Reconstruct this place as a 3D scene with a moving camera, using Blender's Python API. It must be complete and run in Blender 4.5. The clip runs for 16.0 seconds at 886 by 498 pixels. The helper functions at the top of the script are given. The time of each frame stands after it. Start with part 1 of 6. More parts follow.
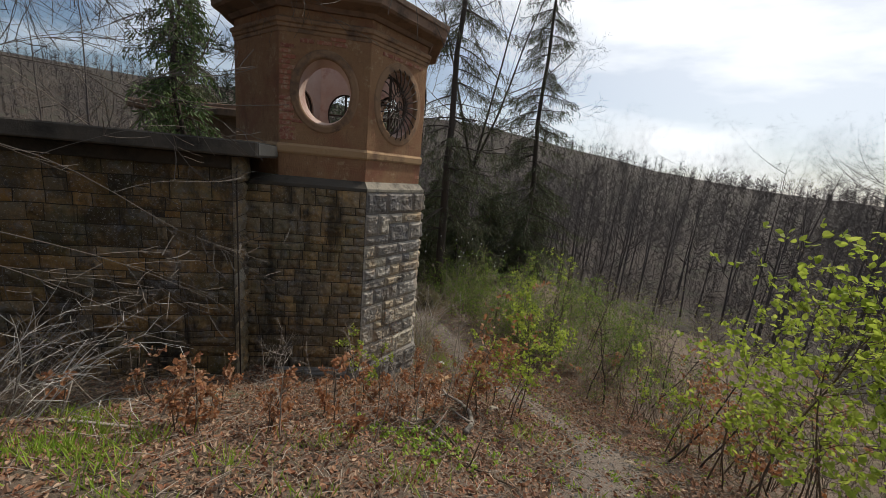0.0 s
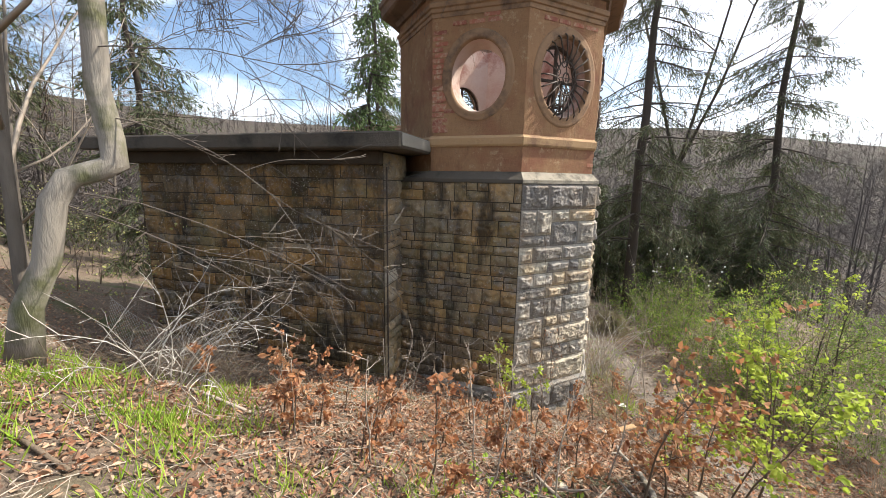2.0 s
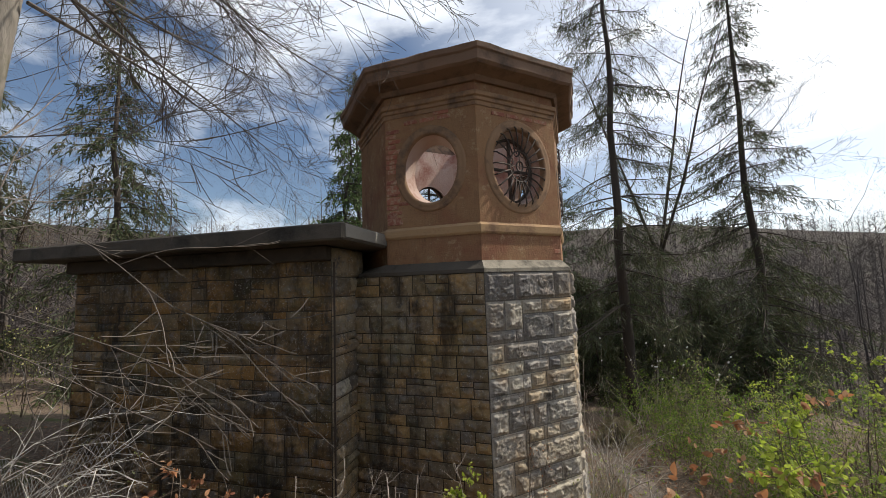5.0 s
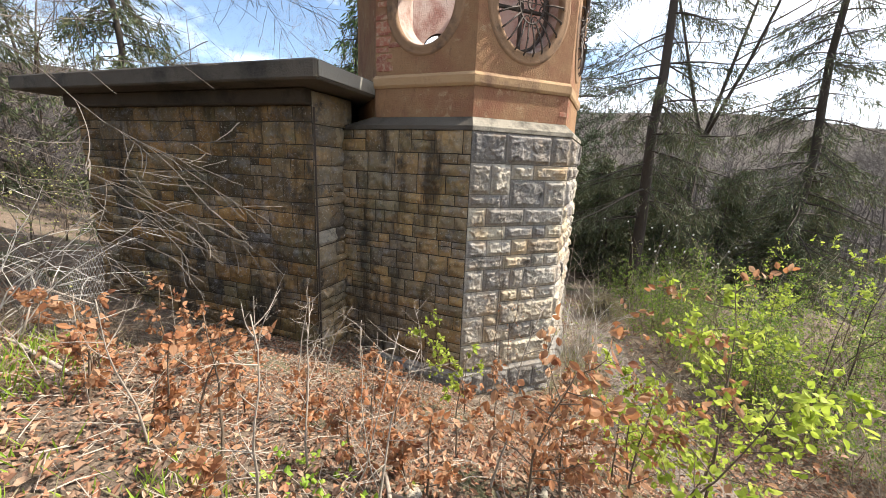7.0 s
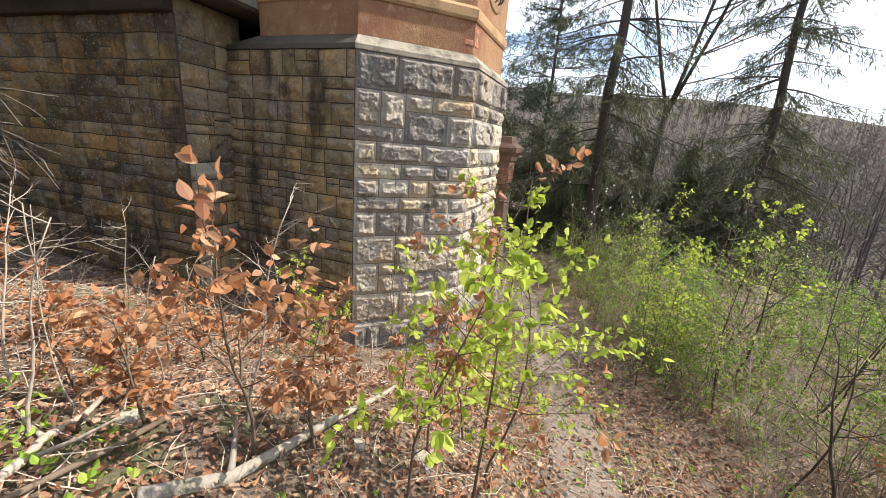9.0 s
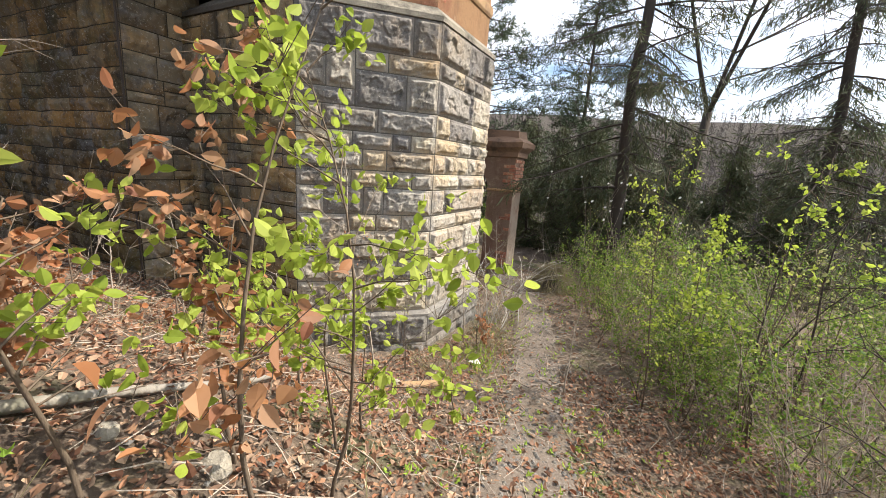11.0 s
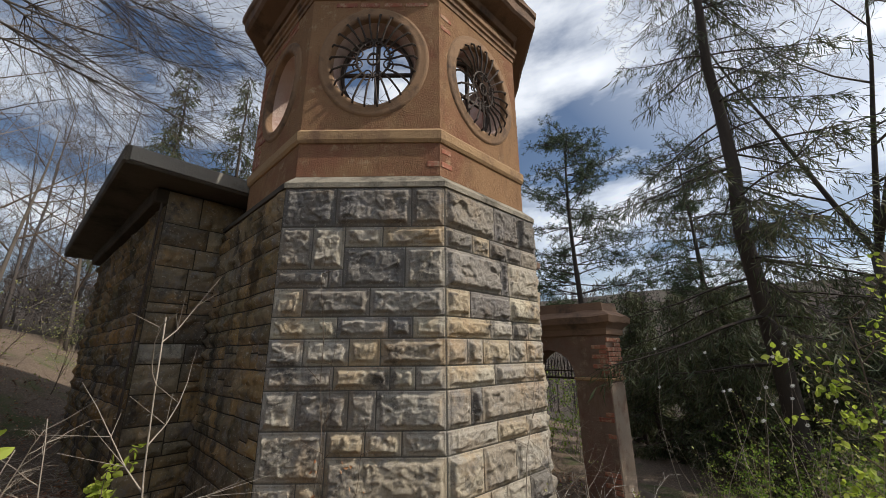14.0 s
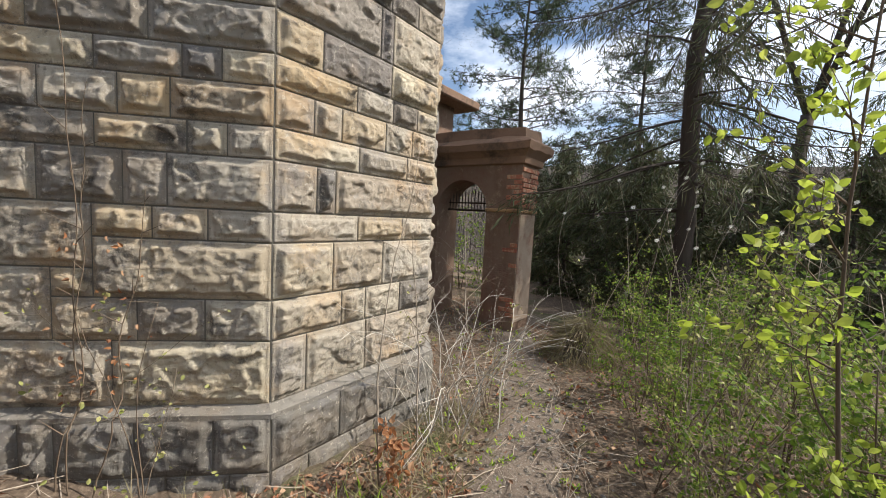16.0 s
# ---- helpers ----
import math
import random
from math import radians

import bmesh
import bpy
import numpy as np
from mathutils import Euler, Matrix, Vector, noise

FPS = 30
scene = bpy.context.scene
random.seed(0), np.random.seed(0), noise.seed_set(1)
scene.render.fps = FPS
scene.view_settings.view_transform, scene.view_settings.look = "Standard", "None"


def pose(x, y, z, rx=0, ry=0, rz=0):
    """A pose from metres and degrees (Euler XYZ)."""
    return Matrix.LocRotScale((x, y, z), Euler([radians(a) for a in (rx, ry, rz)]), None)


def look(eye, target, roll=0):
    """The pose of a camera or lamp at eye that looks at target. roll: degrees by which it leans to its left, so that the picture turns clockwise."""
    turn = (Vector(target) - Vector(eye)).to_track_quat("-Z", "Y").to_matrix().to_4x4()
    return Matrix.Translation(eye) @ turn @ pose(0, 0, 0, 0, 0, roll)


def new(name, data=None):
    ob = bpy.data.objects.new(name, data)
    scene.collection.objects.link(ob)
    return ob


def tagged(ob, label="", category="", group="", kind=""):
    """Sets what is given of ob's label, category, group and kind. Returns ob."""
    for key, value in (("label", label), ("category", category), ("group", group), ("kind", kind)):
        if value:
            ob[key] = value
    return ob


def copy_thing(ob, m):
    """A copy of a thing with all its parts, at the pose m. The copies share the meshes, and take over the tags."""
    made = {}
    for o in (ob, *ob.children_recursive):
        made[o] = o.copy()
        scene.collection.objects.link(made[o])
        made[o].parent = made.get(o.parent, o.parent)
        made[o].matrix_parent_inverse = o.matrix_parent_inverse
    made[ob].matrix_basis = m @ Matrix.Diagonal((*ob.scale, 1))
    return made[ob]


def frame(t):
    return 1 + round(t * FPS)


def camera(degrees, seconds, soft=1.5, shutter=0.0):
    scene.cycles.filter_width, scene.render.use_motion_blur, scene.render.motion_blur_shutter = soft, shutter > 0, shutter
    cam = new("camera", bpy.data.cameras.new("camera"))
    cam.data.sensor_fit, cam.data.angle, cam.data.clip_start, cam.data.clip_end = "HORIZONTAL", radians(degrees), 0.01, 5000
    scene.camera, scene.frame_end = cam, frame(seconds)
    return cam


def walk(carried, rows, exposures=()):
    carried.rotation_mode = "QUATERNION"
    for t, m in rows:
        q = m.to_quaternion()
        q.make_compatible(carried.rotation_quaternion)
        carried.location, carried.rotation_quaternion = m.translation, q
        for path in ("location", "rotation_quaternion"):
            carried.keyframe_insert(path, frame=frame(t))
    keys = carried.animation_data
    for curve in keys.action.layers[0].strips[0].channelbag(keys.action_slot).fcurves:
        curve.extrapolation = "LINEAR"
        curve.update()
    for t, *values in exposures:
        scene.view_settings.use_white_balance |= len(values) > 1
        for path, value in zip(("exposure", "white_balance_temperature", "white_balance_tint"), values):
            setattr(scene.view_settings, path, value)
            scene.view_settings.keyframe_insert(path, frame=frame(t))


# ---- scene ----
cam = camera(99.0, 16.0, soft=0.85)
PATH = [
    (0, (0.82, 0.659, 1.683), (0.601, 2.604, 1.274), 5.3),
    (0.5, (0.875, 0.863, 1.526), (0.238, 2.714, 1.116), 4.4),
    (1, (0.947, 1.08, 1.422), (-0.004, 2.798, 1.041), 2.4),
    (1.5, (0.942, 1.386, 1.277), (-0.155, 3.017, 0.908), 1.3),
    (2, (0.945, 1.711, 1.238), (-0.177, 3.327, 0.879), 1.0),
    (2.5, (1.017, 2.011, 1.125), (-0.089, 3.653, 0.842), 0.6),
    (3, (1.116, 2.338, 1.064), (0.047, 4.022, 0.907), 0.4),
    (3.5, (1.111, 2.471, 1.187), (0.086, 4.188, 1.198), -0.1),
    (3.7, (1.057, 2.539, 1.173), (0.052, 4.265, 1.277), -0.8),
    (5.8, (1.155, 2.413, 0.977), (-0.066, 3.988, 1.145), 0.2),
    (6, (1.232, 2.476, 0.949), (-0.036, 4.022, 0.982), 0.6),
    (6.5, (1.271, 2.637, 0.879), (0.002, 4.159, 0.611), 1.6),
    (7, (1.472, 2.915, 0.833), (0.252, 4.435, 0.385), 2.4),
    (7.5, (1.742, 3.17, 0.734), (0.588, 4.718, 0.215), 3.3),
    (8, (1.899, 3.435, 0.601), (0.795, 5.01, 0.053), 3.9),
    (8.5, (2.159, 3.66, 0.468), (1.054, 5.231, -0.088), 4.6),
    (9, (2.246, 3.89, 0.364), (1.092, 5.428, -0.184), 4.7),
    (11.3, (2.609, 5.156, -0.253), (1.218, 6.534, -0.662), 3.3),
    (11.5, (2.582, 5.294, -0.238), (1.16, 6.642, -0.64), 2.6),
    (12, (2.561, 5.603, -0.261), (1.047, 6.886, -0.509), 1.9),
    (12.5, (2.509, 5.859, -0.175), (0.911, 7.063, -0.165), 0.7),
    (13, (2.381, 6.018, -0.097), (0.742, 7.123, 0.204), -0.3),
    (13.5, (2.364, 6.237, -0.183), (0.71, 7.243, 0.32), -0.8),
    (14, (2.238, 6.409, -0.247), (0.553, 7.341, 0.292), -0.5),
    (14.5, (2.04, 6.583, -0.421), (0.305, 7.494, -0.022), 0.3),
    (15, (2.034, 6.889, -0.584), (0.297, 7.868, -0.429), 1.5),
    (15.5, (1.956, 7.138, -0.696), (0.287, 8.239, -0.76), 2.7),
    (16, (1.793, 7.403, -0.766), (0.215, 8.619, -0.942), 3.2),
]
walk(cam, [(t, look(eye, target, roll)) for t, eye, target, roll in PATH],
     [(0, -0.5), (0.5, -0.08), (1, 0.75), (2, 0.93), (2.5, 0.93), (3, 0.8), (3.5, 0.1), (6, -0.1), (6.5, 0.6), (7, 1.1), (9, 1.03), (11.5, 0.75), (12, 0.38), (12.5, 0.2), (13, 0.02), (13.5, -0.28), (14.5, -0.2), (15, 0.22), (16, 0.5)])

# ---- world, sun ----
SUN_AZ, SUN_EL = 50.0, 46.0
world = bpy.data.worlds.new("sky")
scene.world = world
world.use_nodes = True
wt = world.node_tree
wt.nodes.clear()
w_out = wt.nodes.new("ShaderNodeOutputWorld")
w_bg = wt.nodes.new("ShaderNodeBackground")
w_sky = wt.nodes.new("ShaderNodeTexSky")
w_sky.sky_type = "NISHITA"
w_sky.sun_disc = False
w_sky.sun_elevation = radians(SUN_EL)
w_sky.sun_rotation = radians(90 - SUN_AZ)
w_sky.altitude, w_sky.air_density, w_sky.dust_density = 300, 1.0, 1.0
w_co = wt.nodes.new("ShaderNodeTexCoord")
w_map = wt.nodes.new("ShaderNodeMapping")
w_map.inputs["Rotation"].default_value = (0.0, 0.25, 0.5)
w_map.inputs["Scale"].default_value = (1.0, 2.2, 4.5)
w_noise = wt.nodes.new("ShaderNodeTexNoise")
w_noise.inputs["Scale"].default_value = 1.5
w_noise.inputs["Detail"].default_value = 7.0
w_noise.inputs["Roughness"].default_value = 0.55
w_ramp = wt.nodes.new("ShaderNodeValToRGB")
w_ramp.color_ramp.elements[0].position, w_ramp.color_ramp.elements[0].color = 0.46, (0.0, 0.0, 0.0, 1)
w_ramp.color_ramp.elements[1].position, w_ramp.color_ramp.elements[1].color = 0.76, (0.95, 0.95, 0.95, 1)
w_mix = wt.nodes.new("ShaderNodeMix")
w_mix.data_type = "RGBA"
w_mix.inputs["B"].default_value = (13.5, 13.9, 14.4, 1)
wt.links.new(w_co.outputs["Generated"], w_map.inputs["Vector"])
wt.links.new(w_map.outputs["Vector"], w_noise.inputs["Vector"])
wt.links.new(w_noise.outputs["Fac"], w_ramp.inputs["Fac"])
# thin cloud brightens towards the sun
w_dot = wt.nodes.new("ShaderNodeVectorMath")
w_dot.operation = "DOT_PRODUCT"
w_dot.inputs[1].default_value = (math.cos(radians(SUN_AZ)) * math.cos(radians(SUN_EL)), math.sin(radians(SUN_AZ)) * math.cos(radians(SUN_EL)), math.sin(radians(SUN_EL)))
w_halo = wt.nodes.new("ShaderNodeMapRange")
w_halo.inputs["From Min"].default_value, w_halo.inputs["From Max"].default_value = 0.50, 1.0
w_halo.inputs["To Min"].default_value, w_halo.inputs["To Max"].default_value = 0.0, 0.82
w_add = wt.nodes.new("ShaderNodeMath")
w_add.operation, w_add.use_clamp = "ADD", True
wt.links.new(w_co.outputs["Generated"], w_dot.inputs[0])
wt.links.new(w_dot.outputs["Value"], w_halo.inputs["Value"])
wt.links.new(w_ramp.outputs["Color"], w_add.inputs[0])
wt.links.new(w_halo.outputs["Result"], w_add.inputs[1])
wt.links.new(w_add.outputs["Value"], w_mix.inputs["Factor"])
wt.links.new(w_sky.outputs["Color"], w_mix.inputs["A"])
wt.links.new(w_mix.outputs["Result"], w_bg.inputs["Color"])
w_bg.inputs["Strength"].default_value = 0.115
wt.links.new(w_bg.outputs["Background"], w_out.inputs["Surface"])

sun_data = bpy.data.lights.new("sun", "SUN")
sun_data.energy, sun_data.angle, sun_data.color = 5.0, radians(0.5), (1.0, 0.93, 0.82)
sun = new("sun", sun_data)
sa, se = radians(SUN_AZ), radians(SUN_EL)
sun.matrix_world = look((30 * math.cos(sa) * math.cos(se), 30 * math.sin(sa) * math.cos(se), 30 * math.sin(se)), (0, 0, 0))


# ---- materials ----
class Shader:
    """A small builder of node materials on world positions."""

    def __init__(self, name, rough=0.85, spec=0.3):
        self.m = bpy.data.materials.new(name)
        self.m.use_nodes = True
        self.t = self.m.node_tree
        self.b = self.t.nodes["Principled BSDF"]
        self.b.inputs["Roughness"].default_value = rough
        self.b.inputs["Specular IOR Level"].default_value = spec
        self.geo = self.t.nodes.new("ShaderNodeNewGeometry")
        self.obj = self.t.nodes.new("ShaderNodeObjectInfo")

    def link(self, a, b):
        self.t.links.new(a, b)

    def noise(self, scale, detail=4.0, rough=0.6, stretch=None, seed=0.0):
        n = self.t.nodes.new("ShaderNodeTexNoise")
        n.inputs["Scale"].default_value = scale
        n.inputs["Detail"].default_value = detail
        n.inputs["Roughness"].default_value = rough
        mp = self.t.nodes.new("ShaderNodeMapping")
        mp.inputs["Location"].default_value = (seed, seed * 1.7, -seed)
        if stretch:
            mp.inputs["Scale"].default_value = stretch
        self.link(self.geo.outputs["Position"], mp.inputs["Vector"])
        self.link(mp.outputs["Vector"], n.inputs["Vector"])
        return n.outputs["Fac"]

    def voronoi(self, scale, feature="F1"):
        n = self.t.nodes.new("ShaderNodeTexVoronoi")
        n.feature = feature
        n.inputs["Scale"].default_value = scale
        self.link(self.geo.outputs["Position"], n.inputs["Vector"])
        return n.outputs["Distance"]

    def ramp(self, fac, *stops):
        r = self.t.nodes.new("ShaderNodeValToRGB")
        el = r.color_ramp.elements
        while len(el) < len(stops):
            el.new(0.5)
        for e, (p, c) in zip(el, stops):
            e.position = p
            e.color = (*c, 1) if len(c) == 3 else c
        self.link(fac, r.inputs["Fac"])
        return r.outputs["Color"]

    def step(self, fac, a, b):
        return self.ramp(fac, (a, (0, 0, 0)), (b, (1, 1, 1)))

    def mix(self, fac, a, b, mode="MIX"):
        n = self.t.nodes.new("ShaderNodeMix")
        n.data_type = "RGBA"
        n.blend_type = mode
        for key, v in (("Factor", fac), ("A", a), ("B", b)):
            if isinstance(v, (int, float)):
                n.inputs[key].default_value = v
            elif isinstance(v, tuple):
                n.inputs[key].default_value = (*v, 1)
            else:
                self.link(v, n.inputs[key])
        return n.outputs["Result"]

    def colour(self, c):
        self.link(c, self.b.inputs["Base Color"])

    def bump(self, height, dist=0.01, strength=1.0):
        n = self.t.nodes.new("ShaderNodeBump")
        n.inputs["Distance"].default_value = dist
        n.inputs["Strength"].default_value = strength
        self.link(height, n.inputs["Height"])
        self.link(n.outputs["Normal"], self.b.inputs["Normal"])


def stone_material(name, tones, orange, dark, green=0.0, streak=0.0):
    """Weathered sandstone: block to block tone, ochre patches, black crust, moss, streaks."""
    s = Shader(name, 0.93, 0.15)
    c = s.ramp(s.obj.outputs["Random"], *[(i / max(1, len(tones) - 1), t) for i, t in enumerate(tones)])
    c = s.mix(s.noise(9, 6, 0.7), c, s.mix(1.0, c, (0.68, 0.66, 0.64), "MULTIPLY"))
    c = s.mix(s.mix(1.0, s.step(s.noise(1.7, 5, 0.65, seed=3.1), 0.50, 0.68), (orange, orange, orange), "MULTIPLY"), c, (0.42, 0.25, 0.10))
    c = s.mix(s.mix(1.0, s.step(s.noise(4.2, 8, 0.75, seed=21.0), 0.52, 0.62), (0.5, 0.5, 0.5), "MULTIPLY"), c, (0.22, 0.21, 0.21))
    c = s.mix(s.mix(1.0, s.step(s.noise(3.1, 8, 0.75, seed=8.0), 0.54, 0.66), (dark, dark, dark), "MULTIPLY"), c, (0.085, 0.078, 0.072))
    c = s.mix(s.mix(1.0, s.step(s.noise(26, 5, 0.75, seed=5.0), 0.56, 0.68), (0.62, 0.62, 0.62), "MULTIPLY"), c, (0.11, 0.10, 0.09))
    c = s.mix(s.mix(1.0, s.step(s.noise(34, 4, 0.7, seed=15.0), 0.58, 0.68), (0.6, 0.6, 0.6), "MULTIPLY"), c, (0.55, 0.50, 0.42))
    if green:
        c = s.mix(s.mix(1.0, s.step(s.noise(1.3, 6, 0.7, seed=12.0), 0.5, 0.66), (green, green, green), "MULTIPLY"), c, (0.10, 0.12, 0.04))
    if streak:
        c = s.mix(s.mix(1.0, s.step(s.noise(2.4, 6, 0.7, (1, 1, 0.18), seed=17.0), 0.5, 0.64), (streak, streak, streak), "MULTIPLY"), c, (0.03, 0.026, 0.022))
    s.colour(c)
    s.bump(s.mix(0.3, s.noise(24, 10, 0.76), s.noise(95, 6, 0.8)), 0.027, 1.0)
    return s.m


M_STONE = stone_material("pale_sandstone", [(0.54, 0.475, 0.36), (0.44, 0.40, 0.345), (0.60, 0.53, 0.40), (0.33, 0.305, 0.28), (0.52, 0.42, 0.285), (0.49, 0.445, 0.375), (0.39, 0.335, 0.27)], 0.5, 0.9)
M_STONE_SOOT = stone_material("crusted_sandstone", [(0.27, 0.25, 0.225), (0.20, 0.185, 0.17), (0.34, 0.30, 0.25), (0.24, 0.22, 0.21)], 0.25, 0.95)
# stained stone, its tones and crust also darkened to stand for shade
M_STONE_DARK = stone_material("stained_shade_sandstone", [(0.19, 0.125, 0.06), (0.09, 0.064, 0.038), (0.36, 0.20, 0.07), (0.065, 0.05, 0.033), (0.21, 0.142, 0.07), (0.12, 0.087, 0.052), (0.28, 0.205, 0.12), (0.08, 0.062, 0.04)], 0.8, 0.9, 0.3, 0.85)
# mossy stone with the tones lowered to carry the shade of the unlit face
M_STONE_SHADE = stone_material("mossy_shade_sandstone", [(0.31, 0.235, 0.145), (0.19, 0.145, 0.09), (0.43, 0.28, 0.125), (0.15, 0.118, 0.08), (0.35, 0.275, 0.175), (0.24, 0.18, 0.115)], 0.75, 0.85, 0.3, 0.8)
M_STONE_MIXED = stone_material("blotched_sandstone", [(0.55, 0.49, 0.39), (0.17, 0.14, 0.10), (0.40, 0.32, 0.21), (0.12, 0.10, 0.08), (0.30, 0.23, 0.14)], 0.5, 0.95, 0.1, 0.5)
M_PLINTH = stone_material("plinth_stone", [(0.30, 0.28, 0.25), (0.19, 0.18, 0.165)], 0.15, 0.8)


def plain(name, rough, tones, scale, bump_scale=60.0, dist=0.004, dark=None, spec=0.25, metal=0.0):
    """A worn surface of two tones with fine relief."""
    s = Shader(name, rough, spec)
    s.b.inputs["Metallic"].default_value = metal
    c = s.mix(s.noise(scale, 6, 0.62), tones[0], tones[1])
    if dark:
        c = s.mix(s.step(s.noise(scale * 0.45, 6, 0.7, seed=4.4), 0.5, 0.68), c, dark)
    s.colour(c)
    s.bump(s.noise(bump_scale, 6, 0.7), dist)
    return s.m


M_MORTAR = plain("mortar", 0.95, ((0.20, 0.18, 0.15), (0.11, 0.10, 0.085)), 7)
# darker mortar copy for the walls that lie in shade
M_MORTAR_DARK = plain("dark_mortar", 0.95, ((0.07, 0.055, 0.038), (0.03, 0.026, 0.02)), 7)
M_LEDGE = plain("ledge_stone", 0.92, ((0.40, 0.355, 0.28), (0.20, 0.175, 0.135)), 7, 35, 0.02, (0.10, 0.088, 0.07))
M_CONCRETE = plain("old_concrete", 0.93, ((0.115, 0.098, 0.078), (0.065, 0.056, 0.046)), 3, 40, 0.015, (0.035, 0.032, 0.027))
# near-black tone that stands for shade, with soot, below the shed slab
M_EAVES_SHADE = plain("sooty_eaves_shade", 0.93, ((0.075, 0.058, 0.042), (0.04, 0.033, 0.027)), 3, 40, 0.015, (0.022, 0.02, 0.017))
M_CONCRETE_EDGE = plain("pale_concrete", 0.9, ((0.27, 0.25, 0.215), (0.16, 0.145, 0.125)), 4, 40, 0.01, (0.08, 0.074, 0.062))


def plaster(name, a, b, red, pale):
    s = Shader(name, 0.95, 0.15)
    c = s.mix(s.noise(2.6, 8, 0.7), a, b)
    c = s.mix(s.mix(1.0, s.step(s.noise(1.0, 7, 0.7, seed=2.0), 0.48, 0.64), (0.85, 0.85, 0.85), "MULTIPLY"), c, red)
    c = s.mix(s.mix(1.0, s.step(s.noise(5, 8, 0.75, seed=6.0), 0.56, 0.68), (0.8, 0.8, 0.8), "MULTIPLY"), c, pale)
    c = s.mix(s.mix(1.0, s.step(s.noise(3.0, 7, 0.75, (1, 1, 0.3), seed=13.0), 0.52, 0.68), (0.6, 0.6, 0.6), "MULTIPLY"), c, (0.13, 0.075, 0.05))
    c = s.mix(s.mix(1.0, s.step(s.noise(24, 6, 0.8, seed=9.0), 0.55, 0.68), (0.55, 0.55, 0.55), "MULTIPLY"), c, (0.16, 0.09, 0.055))
    s.colour(c)
    s.bump(s.mix(0.4, s.noise(26, 9, 0.8), s.noise(80, 5, 0.8)), 0.03)
    return s.m


M_PLASTER = plaster("ochre_plaster", (0.37, 0.22, 0.115), (0.25, 0.14, 0.078), (0.24, 0.105, 0.065), (0.46, 0.33, 0.20))
M_GATE = plaster("gate_plaster", (0.25, 0.175, 0.13), (0.17, 0.115, 0.088), (0.20, 0.10, 0.075), (0.38, 0.30, 0.22))
M_RENDER = plain("pale_render", 0.94, ((0.44, 0.35, 0.27), (0.30, 0.22, 0.165)), 5, 40, 0.012, (0.24, 0.13, 0.09))
M_TRIM = plain("ochre_trim", 0.92, ((0.44, 0.29, 0.155), (0.33, 0.205, 0.11)), 5, 40, 0.014, (0.20, 0.12, 0.075))
M_FRAME = plain("window_surround", 0.92, ((0.32, 0.195, 0.11), (0.22, 0.135, 0.082)), 6, 40, 0.012, (0.11, 0.075, 0.055))
M_CORNICE = plain("sooty_cornice", 0.93, ((0.24, 0.15, 0.10), (0.16, 0.105, 0.075)), 4, 40, 0.012, (0.07, 0.055, 0.045))
M_INNER = plain("inner_plaster", 0.93, ((0.60, 0.52, 0.46), (0.44, 0.27, 0.21)), 2.8, 30, 0.02, (0.27, 0.095, 0.07))
M_WIRE = plain("galvanised_wire", 0.5, ((0.42, 0.41, 0.40), (0.28, 0.25, 0.22)), 30, 60, 0.001, None, 0.5, 0.3)
M_PAPER = plain("paper", 0.8, ((0.75, 0.74, 0.70), (0.6, 0.59, 0.56)), 20)
M_IRON = plain("rusty_iron", 0.7, ((0.035, 0.03, 0.028), (0.075, 0.05, 0.035)), 30, 90, 0.002, None, 0.4, 0.4)
M_GLASS_DUST = plain("dusty_glass", 0.35, ((0.07, 0.075, 0.08), (0.13, 0.13, 0.13)), 6, 30, 0.002, None, 0.5)


def brick_material():
    s = Shader("red_brick", 0.92, 0.2)
    c = s.ramp(s.obj.outputs["Random"], (0.0, (0.30, 0.11, 0.07)), (0.5, (0.35, 0.14, 0.09)), (1.0, (0.23, 0.085, 0.06)))
    c = s.mix(s.step(s.noise(12, 6, 0.7), 0.46, 0.62), c, (0.40, 0.27, 0.18))
    s.colour(c)
    s.bump(s.noise(70, 6, 0.7), 0.006)
    return s.m


M_BRICK = brick_material()


def bark_material(name, a, b, c3=None):
    s = Shader(name, 0.95, 0.15)
    n = s.noise(14, 6, 0.65, (1, 1, 0.22))
    c = s.mix(n, a, b)
    if c3:
        c = s.mix(s.step(s.noise(2.6, 5, 0.6, seed=2.2), 0.5, 0.66), c, c3)
    s.colour(c)
    s.bump(n, 0.02)
    return s.m


M_BARK_DARK = bark_material("spruce_bark", (0.10, 0.08, 0.065), (0.045, 0.037, 0.032))
M_BARK_BEECH = bark_material("beech_bark", (0.30, 0.27, 0.23), (0.20, 0.175, 0.145), (0.11, 0.11, 0.06))
M_BARK_GREY = bark_material("grey_bark", (0.17, 0.145, 0.12), (0.095, 0.08, 0.068))
M_BARK_FAR = bark_material("woodland_bark", (0.125, 0.108, 0.10), (0.065, 0.056, 0.053))
M_DEAD = bark_material("bleached_wood", (0.56, 0.52, 0.46), (0.36, 0.33, 0.29))
M_TWIG = bark_material("pale_twig", (0.38, 0.33, 0.27), (0.24, 0.19, 0.15))
M_STEM = bark_material("young_stem", (0.16, 0.12, 0.085), (0.10, 0.075, 0.055))


